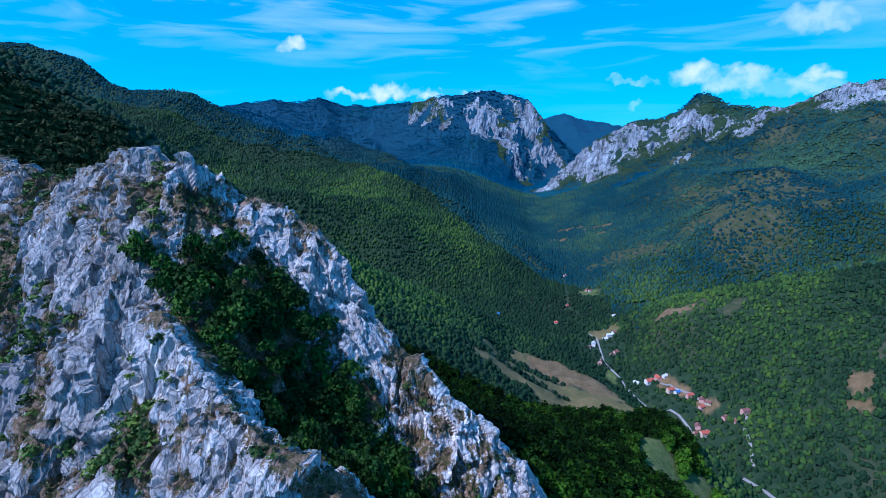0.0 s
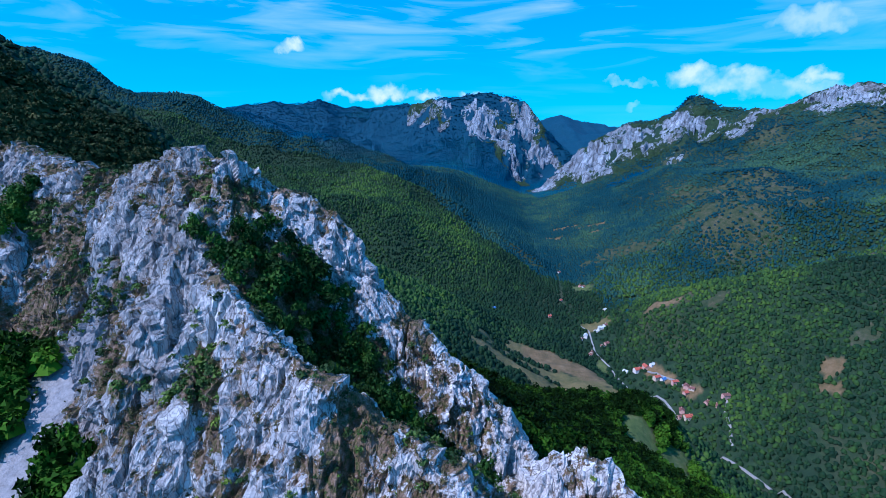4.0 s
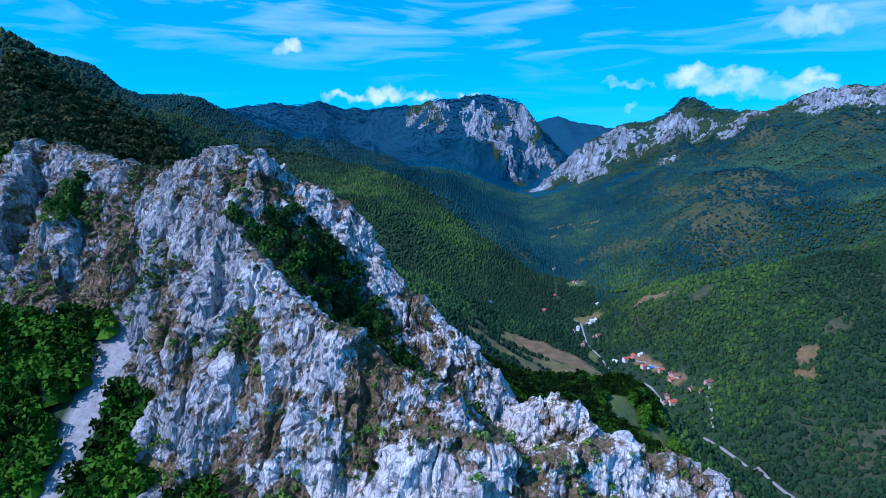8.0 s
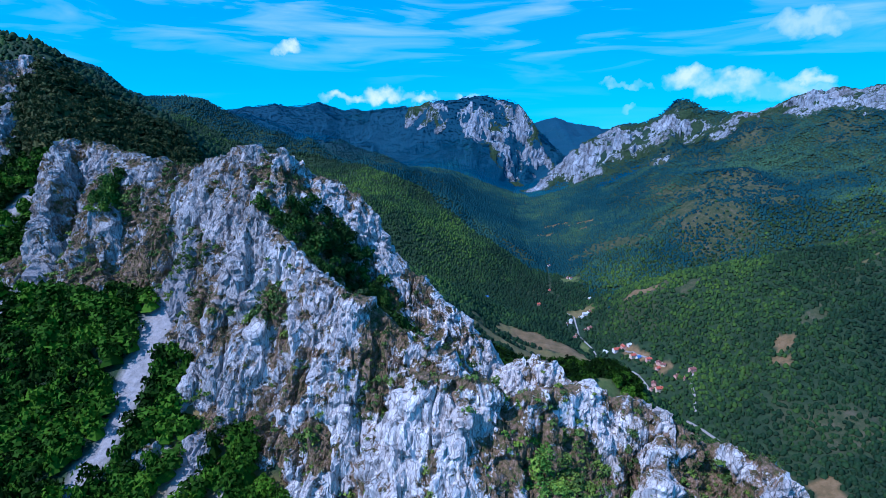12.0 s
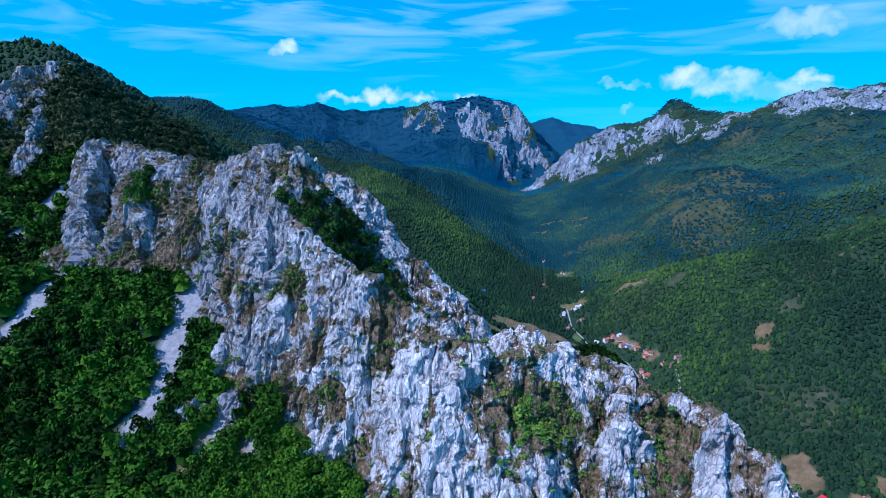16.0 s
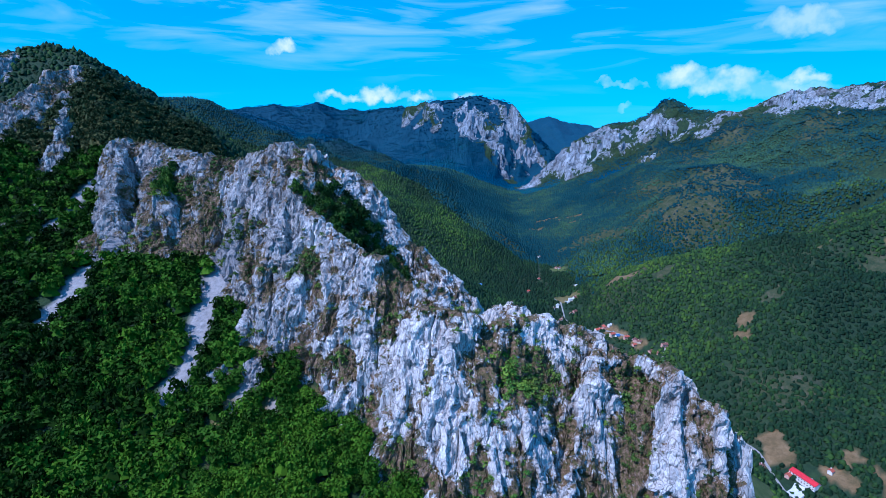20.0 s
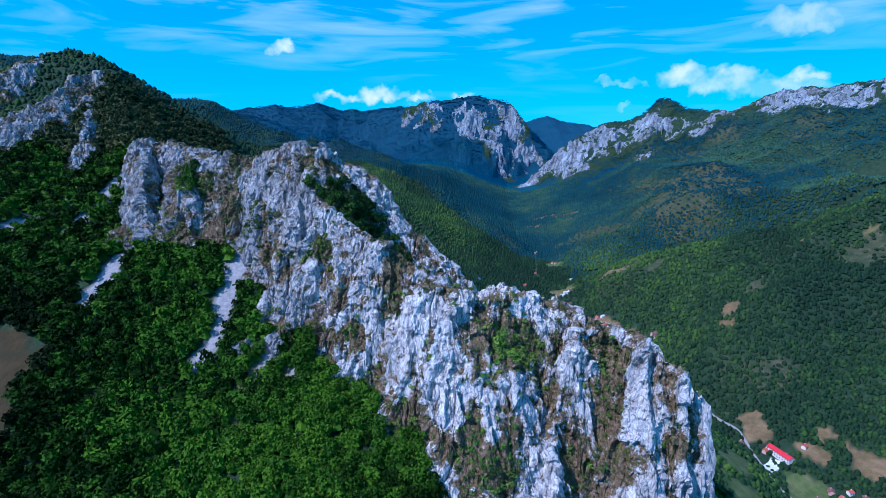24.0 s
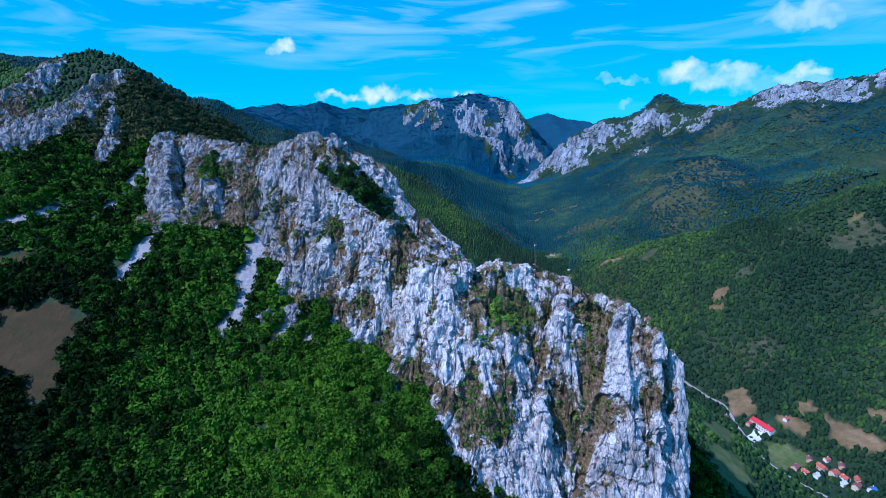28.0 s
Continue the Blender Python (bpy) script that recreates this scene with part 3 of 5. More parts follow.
def ground_material():
    m, add, link, p = material("ground")
    clump = noise_node(add, link, 9, 6.0, 0.7)
    wide = noise_node(add, link, 140, 5.0, 0.6)
    wood = ramp_node(add, link, clump, (0.3, (0.010, 0.024, 0.011)), (0.5, (0.020, 0.044, 0.017)), (0.7, (0.038, 0.072, 0.022)))
    scrub = ramp_node(add, link, noise_node(add, link, 14, 7.0, 0.75), (0.35, (0.022, 0.042, 0.016)), (0.52, (0.052, 0.062, 0.026)), (0.7, (0.11, 0.092, 0.06)))
    wood = mix_node(add, link, range_node(add, link, noise_node(add, link, 330, 3.0, 0.5), 0.35, 0.65), mix_node(add, link, 0.45, wood, (0.012, 0.03, 0.016)), wood)
    # distance haze painted into the far ground as a blue tint
    wood = mix_node(add, link, attr_node(add, "haze_blue"), wood, ramp_node(add, link, clump, (0.3, (0.003, 0.036, 0.068)), (0.7, (0.008, 0.060, 0.096))))
    open_ = add("ShaderNodeMath", operation="ADD")
    link(attr_node(add, "open"), open_.inputs[0])
    link(range_node(add, link, wide, 0.3, 0.7, -0.25, 0.25), open_.inputs[1])
    base = mix_node(add, link, range_node(add, link, open_.outputs[0], 0.35, 0.65), wood, scrub)
    meadow = ramp_node(add, link, noise_node(add, link, 22, 7.0, 0.7), (0.3, (0.075, 0.080, 0.024)), (0.5, (0.145, 0.120, 0.042)), (0.7, (0.21, 0.155, 0.062)))
    base = mix_node(add, link, attr_node(add, "meadow"), base, meadow)
    green = ramp_node(add, link, noise_node(add, link, 12, 6.0, 0.7), (0.3, (0.045, 0.075, 0.018)), (0.5, (0.085, 0.115, 0.03)), (0.7, (0.15, 0.145, 0.06)))
    base = mix_node(add, link, attr_node(add, "green"), base, green)
    soil = ramp_node(add, link, noise_node(add, link, 16, 7.0, 0.75), (0.3, (0.080, 0.068, 0.024)), (0.48, (0.155, 0.105, 0.045)), (0.62, (0.22, 0.15, 0.072)), (0.78, (0.30, 0.22, 0.12)))
    base = mix_node(add, link, attr_node(add, "soil"), base, soil)
    # dry western meadow, with cloud shade put into its dark brown
    shaded_meadow = ramp_node(add, link, noise_node(add, link, 18, 7.0, 0.75), (0.3, (0.024, 0.026, 0.006)), (0.5, (0.046, 0.032, 0.010)), (0.7, (0.070, 0.045, 0.016)))
    base = mix_node(add, link, attr_node(add, "shaded_meadow"), base, shaded_meadow)
    stone = ramp_node(add, link, noise_node(add, link, 3, 7.0, 0.8), (0.3, (0.17, 0.165, 0.16)), (0.6, (0.34, 0.33, 0.32)))
    base = mix_node(add, link, attr_node(add, "scree"), base, stone)
    link(base, p.inputs["Base Color"])
    bump_node(add, link, p, clump, 0.9, 2.5)
    p.inputs["Roughness"].default_value, p.inputs["Specular IOR Level"].default_value = 0.9, 0.25
    return m


def plain(name, colour, size=1.5, vary=0.25, rough=0.8):
    m, add, link, p = material(name)
    n = noise_node(add, link, size, 6.0, 0.7)
    lo, hi = tuple(c * (1 - vary) for c in colour), tuple(min(1, c * (1 + vary)) for c in colour)
    link(ramp_node(add, link, n, (0.3, lo), (0.7, hi)), p.inputs["Base Color"])
    p.inputs["Roughness"].default_value = rough
    return m


DRY_TURF = ((0.34, (0.022, 0.042, 0.008)), (0.42, (0.062, 0.074, 0.018)), (0.48, (0.125, 0.092, 0.042)), (0.56, (0.22, 0.148, 0.095)), (0.66, (0.38, 0.295, 0.23)))
WOODY_TURF = ((0.32, (0.010, 0.024, 0.010)), (0.5, (0.022, 0.048, 0.016)), (0.66, (0.045, 0.075, 0.022)), (0.80, (0.12, 0.105, 0.07)))
ROCK = limestone("limestone", 1.1, 1.0, DRY_TURF)
# the last triple tints the far rock blue, haze put into its colour
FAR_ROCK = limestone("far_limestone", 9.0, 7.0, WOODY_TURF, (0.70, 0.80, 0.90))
GROUND = ground_material()
LEAF = leafage("leaves", (0.003, 0.010, 0.001), (0.010, 0.029, 0.002), (0.042, 0.106, 0.006), gloss=0.05)
LEAF_NEAR = leafage("tree_leaves", (0.003, 0.010, 0.001), (0.010, 0.029, 0.002), (0.042, 0.106, 0.006), True, gloss=0.05)
# valley-side leaves, a little cooler: slight haze put into the green
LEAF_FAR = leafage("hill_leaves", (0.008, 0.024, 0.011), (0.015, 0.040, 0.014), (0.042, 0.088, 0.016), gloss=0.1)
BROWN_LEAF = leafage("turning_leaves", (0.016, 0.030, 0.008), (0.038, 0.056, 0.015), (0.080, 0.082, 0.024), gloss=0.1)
# distant hill leaves, blue-green because haze is mixed into the leaf colour
HAZED_LEAF = leafage("hazed_leaves", (0.007, 0.036, 0.044), (0.011, 0.050, 0.055), (0.032, 0.078, 0.050), gloss=0.05)
# far mountain leaves: the blue of distance haze is put into their colour
HAZE_BLUE_LEAF = leafage("haze_blue", (0.003, 0.038, 0.076), (0.005, 0.053, 0.098), (0.012, 0.072, 0.106), gloss=0.05)
SHRUB_LEAF = leafage("shrub_leaves", (0.022, 0.060, 0.008), (0.055, 0.145, 0.013), (0.12, 0.22, 0.025), True)
BARK = plain("bark", (0.09, 0.07, 0.05), 0.5)

# ---- the land ----
# open ground: centre x, y, half length, half width, turn in degrees, kind
PATCHES = [(-118, 84, 22, 34, 10, "rough"), (-86, 66, 22, 16, -20, "rough"), (170, 622, 56, 32, -40, "soil"), (122, 575, 92, 25, -25, "meadow"), (112, 528, 76, 30, -25, "meadow"), (163, 474, 34, 26, -40, "meadow"), (112, 652, 18, 34, -35, "meadow"),
           (190, 388, 14, 44, -22, "green"), (222, 372, 12, 40, -25, "green"), (-306, 70, 48, 27, -8, "shaded_meadow"), (-372, 138, 30, 7, 10, "shaded_meadow"), (-380, 158, 30, 5, 10, "shaded_meadow"),
           (667, 612, 20, 4, 0, "meadow"), (725, 545, 34, 32, 20, "scrub"), (741, 578, 24, 6, 0, "meadow"), (318, 225, 16, 46, -38, "green"), (285, 140, 16, 40, -30, "green"),
           (402, 322, 11, 22, -20, "soil"), (436, 268, 9, 18, 30, "soil"), (397, 222, 22, 18, 30, "green"), (487, 528, 12, 9, 60, "soil"), (462, 506, 8, 11, 60, "soil"),
           (530, 250, 17, 24, 30, "soil"), (487, 228, 12, 20, 40, "soil"), (478, 262, 8, 15, 20, "soil"), (470, 285, 12, 12, 0, "soil"), (262, 712, 12, 34, -20, "green"),
           (325, 648, 9, 26, 18, "soil"), (354, 598, 14, 12, 0, "soil"), (312, 1028, 26, 16, -20, "green"), (290, 830, 26, 18, 10, "meadow"), (380, 779, 24, 14, -30, "soil"),
           (386, 1514, 44, 9, -35, "soil"), (449, 1433, 40, 8, -35, "soil"), (345, 1444, 34, 8, -30, "soil"), (444, 1362, 40, 7, -30, "soil"),
           (406, 1142, 46, 34, 20, "scrub"), (486, 1109, 60, 26, 15, "scrub"), (607, 1153, 70, 20, 10, "scrub"), (794, 1232, 80, 12, -8, "scrub"), (866, 1214, 60, 12, 0, "scrub"), (670, 1104, 50, 14, 0, "scrub"),
           (393, 759, 30, 18, 0, "scrub"), (437, 723, 26, 14, 0, "scrub"), (813, 955, 24, 9, 0, "scrub"), (540, 557, 14, 10, 0, "scrub"), (951, 1619, 70, 11, 0, "scrub"), (1131, 1271, 120, 10, 0, "scrub"), (847, 1882, 60, 14, 20, "scrub")]
SCREES = [([(-152, 165, 15), (-158, 142, 11), (-157, 110, 7), (-158, 90, 6), (-161, 76, 5)], 1.0), ([(-246, 182, 5), (-252, 165, 8), (-257, 142, 9), (-262, 122, 7)], 1.0),
          ([(-318, 300, 5), (-330, 270, 5), (-336, 245, 6), (-350, 225, 4)], 1.0), ([(-360, 262, 5), (-385, 235, 6), (-420, 205, 7)], 1.0), ([(-120, 70, 4), (-112, 92, 3)], 0.9), ([(-98, 66, 3), (-92, 90, 3)], 0.9)]


def patch_mask(x, y, want):
    total = np.zeros(x.shape)
    wob = 0.5 * fbm(x, y, 7.0, 34, 4, 0.66)
    for px, py, a, b, turn, kind in PATCHES:
        if kind in want:
            c, s = math.cos(radians(turn)), math.sin(radians(turn))
            u, v = ((x - px) * c + (y - py) * s) / a, (-(x - px) * s + (y - py) * c) / b
            total = np.maximum(total, 1 - step((u ** 4 + v ** 4) ** 0.25 + wob, 0.88, 1.02))
    return total


def scree_mask(x, y):
    total = np.zeros(x.shape)
    for line, dens in SCREES:
        d, _, (w,) = along(x, y, line)
        total = np.maximum(total, dens * (1 - step(d + 3.0 * fbm(x, y, 2.0, 9, 3), w * 0.75, w * 1.1)))
    return total


def openness(x, y):
    """How open the woods are: scrubby on the right-hand slopes and on the valley floor."""
    right = step(x - 0.12 * y, 330, 620) * step(y, 150, 420)
    n = fbm(x, y, 13.0, 210, 4)
    floor = 1 - step(along(x, y, VALLEY)[0], 60, 170)
    return np.clip(right * (0.34 + 0.6 * n) + floor * 0.4 + 0.12 * n, 0, 1) * (1 - step(y, 2100, 2500))


def build_ground():
    xs = spaced(-3000, 3300, -460, 720, 5.2, 1.025, 28)
    ys = spaced(-900, 4600, -140, 900, 5.2, 1.025, 28)
    gx, gy = np.meshgrid(xs, ys)
    h = land(gx, gy)
    me, _ = sheet("ground", xs, ys, h)
    for name, values in (("open", np.maximum(openness(gx, gy), patch_mask(gx, gy, ("scrub",)))), ("meadow", patch_mask(gx, gy, ("meadow", "rough"))), ("shaded_meadow", patch_mask(gx, gy, ("shaded_meadow",))), ("green", patch_mask(gx, gy, "green")),
                         ("soil", patch_mask(gx, gy, "soil")), ("scree", scree_mask(gx, gy)), ("haze_blue", step(gy, 2050, 2350))):
        attribute(me, name, values)
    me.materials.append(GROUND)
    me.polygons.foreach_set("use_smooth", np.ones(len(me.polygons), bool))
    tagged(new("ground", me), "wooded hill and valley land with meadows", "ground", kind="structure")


build_ground()


def normals(co, nx, ny):
    g = co.reshape(ny, nx, 3)
    du, dv = np.gradient(g, axis=1), np.gradient(g, axis=0)
    n = np.cross(du, dv).reshape(-1, 3)
    return n / np.linalg.norm(n, axis=1, keepdims=True)


def weathered(x, y, z, nrm, s=1.0):
    """Rock pushed out and in along its normal: upright fins and gullies, ledges, blocks and small broken edges."""
    steep = np.clip(1.3 - nrm[:, 2], 0.3, 1)
    wx, wy = x + 6 * s * fbm(x, y, z * 0.5, 26 * s, 3), y + 6 * s * fbm(x, y, z * 0.5 + 80 * s, 26 * s, 3)
    rib = fbm(wx, wy, z * 0.11, 20 * s, 2, 0.5, True) * 3.8
    slab = facets(wx + 0.2 * z, wy, z * 0.11, 8.0 * s, 1.0) * 1.6
    block = facets(x + 0.15 * z, y, z * 0.13, 3.4 * s, 1.2) * 0.7
    slot = 0 * x
    for size, deep in ((12.0, 3.0), (6.5, 1.7)):
        n = lattice(wx / (size * s) + 3.7, wy / (size * s), z * 0.13 / (size * s) + size)
        slot = slot - deep * np.clip(1 - np.abs(n) * 8, 0, 1)
    chip = facets(x, y, z * 0.22, 1.9 * s, 1.2) * 0.2
    level = (z + 0.35 * x + 9 * s * fbm(x, y, z, 34 * s, 3)) / (12.0 * s)
    ledge = (level - np.floor(level)) ** 1.8 * 1.3
    return s * (steep * (rib + slab + block + slot) + chip - ledge * steep + 0.3)


def blurred(g, n):
    """Mean over a square of 2n + 1 cells."""
    for axis in (0, 1):
        pad = np.pad(g, [(n + 1, n) if a == axis else (0, 0) for a in (0, 1)], mode="edge")
        c = np.cumsum(pad, axis=axis)
        g = (np.take(c, range(2 * n + 1, c.shape[axis]), axis=axis) - np.take(c, range(0, c.shape[axis] - 2 * n - 1), axis=axis)) / (2 * n + 1)
    return g


def hollows(x, y, z, leafy):
    total = np.zeros(x.shape)
    for hx, hy, hz, r, green in HOLLOWS:
        total = np.maximum(total, (green if leafy else 0.75) * np.exp(-1.6 * (np.sqrt((x - hx) ** 2 + (y - hy) ** 2 + (z - hz) ** 2) / r) ** 4))
    return total


def islands(own, on):
    """Connected patches of cells of one owner; small ones join a neighbour. Gives (owner, flat mask) pairs."""
    ny, nx = own.shape
    lab = np.where(on, np.arange(ny * nx).reshape(ny, nx), -1)
    for _ in range(4000):
        lesser = lab.copy()
        for axis in (0, 1):
            lo = (slice(None, -1), slice(None)) if axis == 0 else (slice(None), slice(None, -1))
            hi = (slice(1, None), slice(None)) if axis == 0 else (slice(None), slice(1, None))
            same = on[lo] & on[hi] & (own[lo] == own[hi])
            m = np.maximum(lab[lo], lab[hi])
            lab[lo] = np.where(same, m, lab[lo])
            lab[hi] = np.where(same, np.maximum(m, lab[hi]), lab[hi])
        # jump to the label's own label
        lab = np.where(on, np.maximum(lab, lab.ravel()[np.maximum(lab, 0)]), -1)
        if (lab == lesser).all():
            break
    for _ in range(4):
        names, count = np.unique(lab[on], return_counts=True)
        for k in names[(count < 500) & (names >= 0)]:
            m = lab == k
            y, x = np.where(m)
            y0, y1, x0, x1 = max(y.min() - 1, 0), y.max() + 2, max(x.min() - 1, 0), x.max() + 2
            w, inside = lab[y0:y1, x0:x1], m[y0:y1, x0:x1]
            region = inside.copy()
            region[1:] |= inside[:-1]
            region[:-1] |= inside[1:]
            region[:, 1:] |= inside[:, :-1]
            region[:, :-1] |= inside[:, 1:]
            near = w[region & ~inside & (w >= 0)]
            w[inside] = np.bincount(near).argmax() if len(near) else -1
    out = []
    for k in np.unique(lab[lab >= 0]):
        m = (lab == k).ravel()
        n = int(np.bincount(own.ravel()[m]).argmax())
        out.append((n, m))
    return out


def build_crag():
    step_m = 0.57
    whole = tagged(new("limestone_crag"), "jagged pale grey limestone crag with turf ledges", "crag", kind="")
    for lo_x, hi_x, lo_y, hi_y in ((-356, 182, -30, 345), (-610, -330, 230, 565)):
        xs, ys = np.arange(lo_x, hi_x, step_m), np.arange(lo_y, hi_y, step_m)
        gx, gy = np.meshgrid(xs, ys)
        h, owner = crag(gx, gy)
        low = land(gx, gy)
        left = owner >= len(CRESTS) - 3
        keep = (h > low - 2.5) & (left if lo_x < -500 else ~left)
        co = np.stack([gx, gy, h], -1).reshape(-1, 3)
        nx, ny = len(xs), len(ys)
        nrm = normals(co, nx, ny)
        sel = keep.ravel()
        push = np.zeros(len(co))
        push[sel] = weathered(co[sel, 0], co[sel, 1], co[sel, 2], nrm[sel])
        co = co + nrm * push[:, None]
        teeth = fbm(gx, gy, 0.0, 9, 3, 0.6, True).ravel()
        co[:, 2] += 1.3 * teeth
        n2 = normals(co, nx, ny)
        lie = blurred(n2[:, 2].reshape(ny, nx), 3).ravel()
        x, y, z = co.T
        gully = np.zeros(len(co))
        wx, wy = x + 3 * fbm(x, y, 17.0, 9, 2), y + 3 * fbm(x, y, 41.0, 9, 2)
        for reach, _, more, line in GULLIES:
            gully = np.maximum(gully, more * np.exp(-(along(wx, wy, line)[0] / (reach * 0.95)) ** 2))
        score = gully + 0.06 * step(-x, 110, 150) + 0.14 * step(-x, 330, 380) + 1.1 * (lie - 0.5) + 0.5 * (nrm[:, 2] - 0.5) + 0.42 * fbm(x, y, z, 30, 4) + 0.38 * fbm(x, y, 1.7 * z, 9, 3) - 0.06 * push + hollows(x, y, z, False)
        face = sel & (nrm[:, 1] < -0.4) & (nrm[:, 2] < 0.75)
        turf = 0.5 + 0.9 * (score - np.quantile(score[face], 0.55))
        # random weathering; the rise from x = -80 westward puts weaker sunlight into the colour
        grey = np.clip(0.22 + 0.35 * fbm(x, y, z, 50, 3) + 0.5 * step(-x, 80, 112) + 0.35 * step(-x, 330, 380) + 0.4 * step(y, 165, 185), 0, 1)
        scr = scree_mask(gx, gy).ravel()
        i = np.arange(nx * ny).reshape(ny, nx)
        quads = np.stack([i[:-1, :-1], i[:-1, 1:], i[1:, 1:], i[1:, :-1]], -1).reshape(-1, 4)
        cell = (keep[:-1, :-1] | keep[1:, 1:]).ravel()
        pieces = islands(owner[:-1, :-1], cell.reshape(ny - 1, nx - 1))
        for n, label in pieces:
            name = CRESTS[n][0]
            q = quads[label]
            index, inv = np.unique(q, return_inverse=True)
            me = bpy.data.meshes.new(name)
            raw_mesh(me, co[index], inv.reshape(-1, 4))
            attribute(me, "turf", turf[index])
            attribute(me, "scree", scr[index])
            attribute(me, "grey", grey[index])
            me.materials.append(ROCK)
            me.polygons.foreach_set("use_smooth", np.zeros(len(me.polygons), bool))
            ob = new(name, me)
            ob.parent = whole
            SOIL.append((co[index], n2[index], turf[index]))
    return whole


SOIL = []
build_crag()


def build_massif(name, lo_x, hi_x, lo_y, hi_y, walls, label):
    """The far limestone walls: the land's own shape, weathered into ribs along the walls (x, y, half width)."""
    s = 7.0
    xs, ys = np.arange(lo_x, hi_x, s), np.arange(lo_y, hi_y, s)
    gx, gy = np.meshgrid(xs, ys)
    h = land(gx, gy)
    bare = np.full(gx.shape, -99.0)
    for line in walls:
        d, _, (w,) = along(gx, gy, line)
        bare = np.maximum(bare, w - d)
    bare = bare + 18 * fbm(gx, gy, 5.0, 80, 4)
    nx, ny = len(xs), len(ys)
    co = np.stack([gx, gy, h + 3], -1).reshape(-1, 3)
    nrm = normals(co, nx, ny)
    keep = bare > -12
    co = co + nrm * (weathered(co[:, 0], co[:, 1], co[:, 2], nrm, 5.5) * np.clip(0.3 + bare.ravel() / 40, 0.1, 1))[:, None]
    me, index = grid_mesh(name, co, nx, ny, keep)
    n2 = normals(co, nx, ny)[index]
    p = co[index]
    turf = (n2[:, 2] - 0.66) * 1.3 + 0.55 * fbm(p[:, 0], p[:, 1], p[:, 2], 110, 4) + 0.68 - 0.008 * np.clip(bare.ravel()[index], -12, 45)
    attribute(me, "turf", turf)
    attribute(me, "scree", 0 * turf)
    attribute(me, "grey", 0.85 + 0.4 * fbm(p[:, 0], p[:, 1], p[:, 2], 200, 2))
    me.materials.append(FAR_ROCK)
    me.polygons.foreach_set("use_smooth", np.zeros(len(me.polygons), bool))
    tagged(new(name, me), label, "mountain", kind="structure")


TABLE_WALLS = [[(176, 2768, 11), (155, 2746, 27), (200, 2717, 51), (275, 2697, 40)], [(316, 2689, 32), (331, 2616, 35), (346, 2535, 27)], [(368, 2560, 19), (392, 2513, 22), (404, 2435, 24)],
               [(-160, 2830, 11), (-107, 2790, 22), (-54, 2787, 16)], [(-8, 2785, 11), (25, 2760, 19), (19, 2738, 11)], [(345, 2775, 11), (389, 2757, 14)], [(456, 2745, 14), (515, 2689, 22)],
               [(512, 2614, 35), (553, 2580, 38), (600, 2537, 35)], [(377, 2660, 32), (405, 2600, 27)], [(440, 2700, 16), (460, 2640, 19)]]
RIDGE_WALLS = [[(448, 2264, 30), (507, 2242, 46), (574, 2206, 56), (663, 2174, 66), (761, 2138, 72), (826, 2090, 76), (893, 2076, 74), (968, 2010, 64), (1040, 1950, 40)],
               [(832, 1899, 12), (866, 1840, 16)], [(628, 2115, 24), (731, 1992, 18)], [(1090, 1890, 24), (1200, 1870, 40), (1300, 1755, 62), (1440, 1610, 76), (1690, 1460, 82)]]
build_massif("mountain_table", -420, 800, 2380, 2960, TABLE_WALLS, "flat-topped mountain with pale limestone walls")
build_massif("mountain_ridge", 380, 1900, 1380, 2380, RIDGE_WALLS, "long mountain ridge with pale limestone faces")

# ---- woods ----
rng = np.random.RandomState(11)


def crown_template(n, leaf, r, lobes=6):
    """Triangles of leaf clumps on a lumpy crown of radius about 1, standing on z = 0."""
    centres = np.concatenate([[[0, 0, 1.0]], np.stack([0.5 * np.cos(np.arange(lobes) * 6.283 / lobes + r.rand()), 0.5 * np.sin(np.arange(lobes) * 6.283 / lobes + r.rand()),
                              0.6 + 0.6 * r.rand(lobes)], -1)])
    radius = 0.42 + 0.22 * r.rand(lobes + 1)
    k = r.randint(0, lobes + 1, n)
    d = r.normal(size=(n, 3))
    d[:, 2] = np.abs(d[:, 2]) * 1.1 - 0.25
    d /= np.linalg.norm(d, axis=1, keepdims=True)
    p = centres[k] + d * (radius[k] * (0.82 + 0.3 * r.rand(n)))[:, None]
    out = d + 0.55 * r.normal(size=(n, 3))
    out /= np.linalg.norm(out, axis=1, keepdims=True)
    a = np.cross(out, r.normal(size=(n, 3)))
    a /= np.linalg.norm(a, axis=1, keepdims=True)
    b = np.cross(out, a)
    s = (leaf * (0.6 + 0.8 * r.rand(n)))[:, None]
    tri = np.stack([p + a * s, p - a * s * 0.6 + b * s * 0.9, p - a * s * 0.6 - b * s * 0.9], 1)
    return tri  # n, 3, 3


def dome_template(r, sides=6):
    """The closed inner shade of a crown: six triangles."""
    a = np.arange(sides) * 6.283 / sides + 0.3 * r.rand(sides)
    low = np.stack([np.cos(a), np.sin(a), 0 * a], -1) * (0.7 + 0.5 * r.rand(sides, 1))
    low[:, 2] = -0.2 + 0.4 * r.rand(sides)
    tip = np.array([0.5 * r.rand() - 0.25, 0.5 * r.rand() - 0.25, 1.1 + 0.3 * r.rand()])
    return np.array([(low[k], low[(k + 1) % sides], tip) for k in range(sides)])


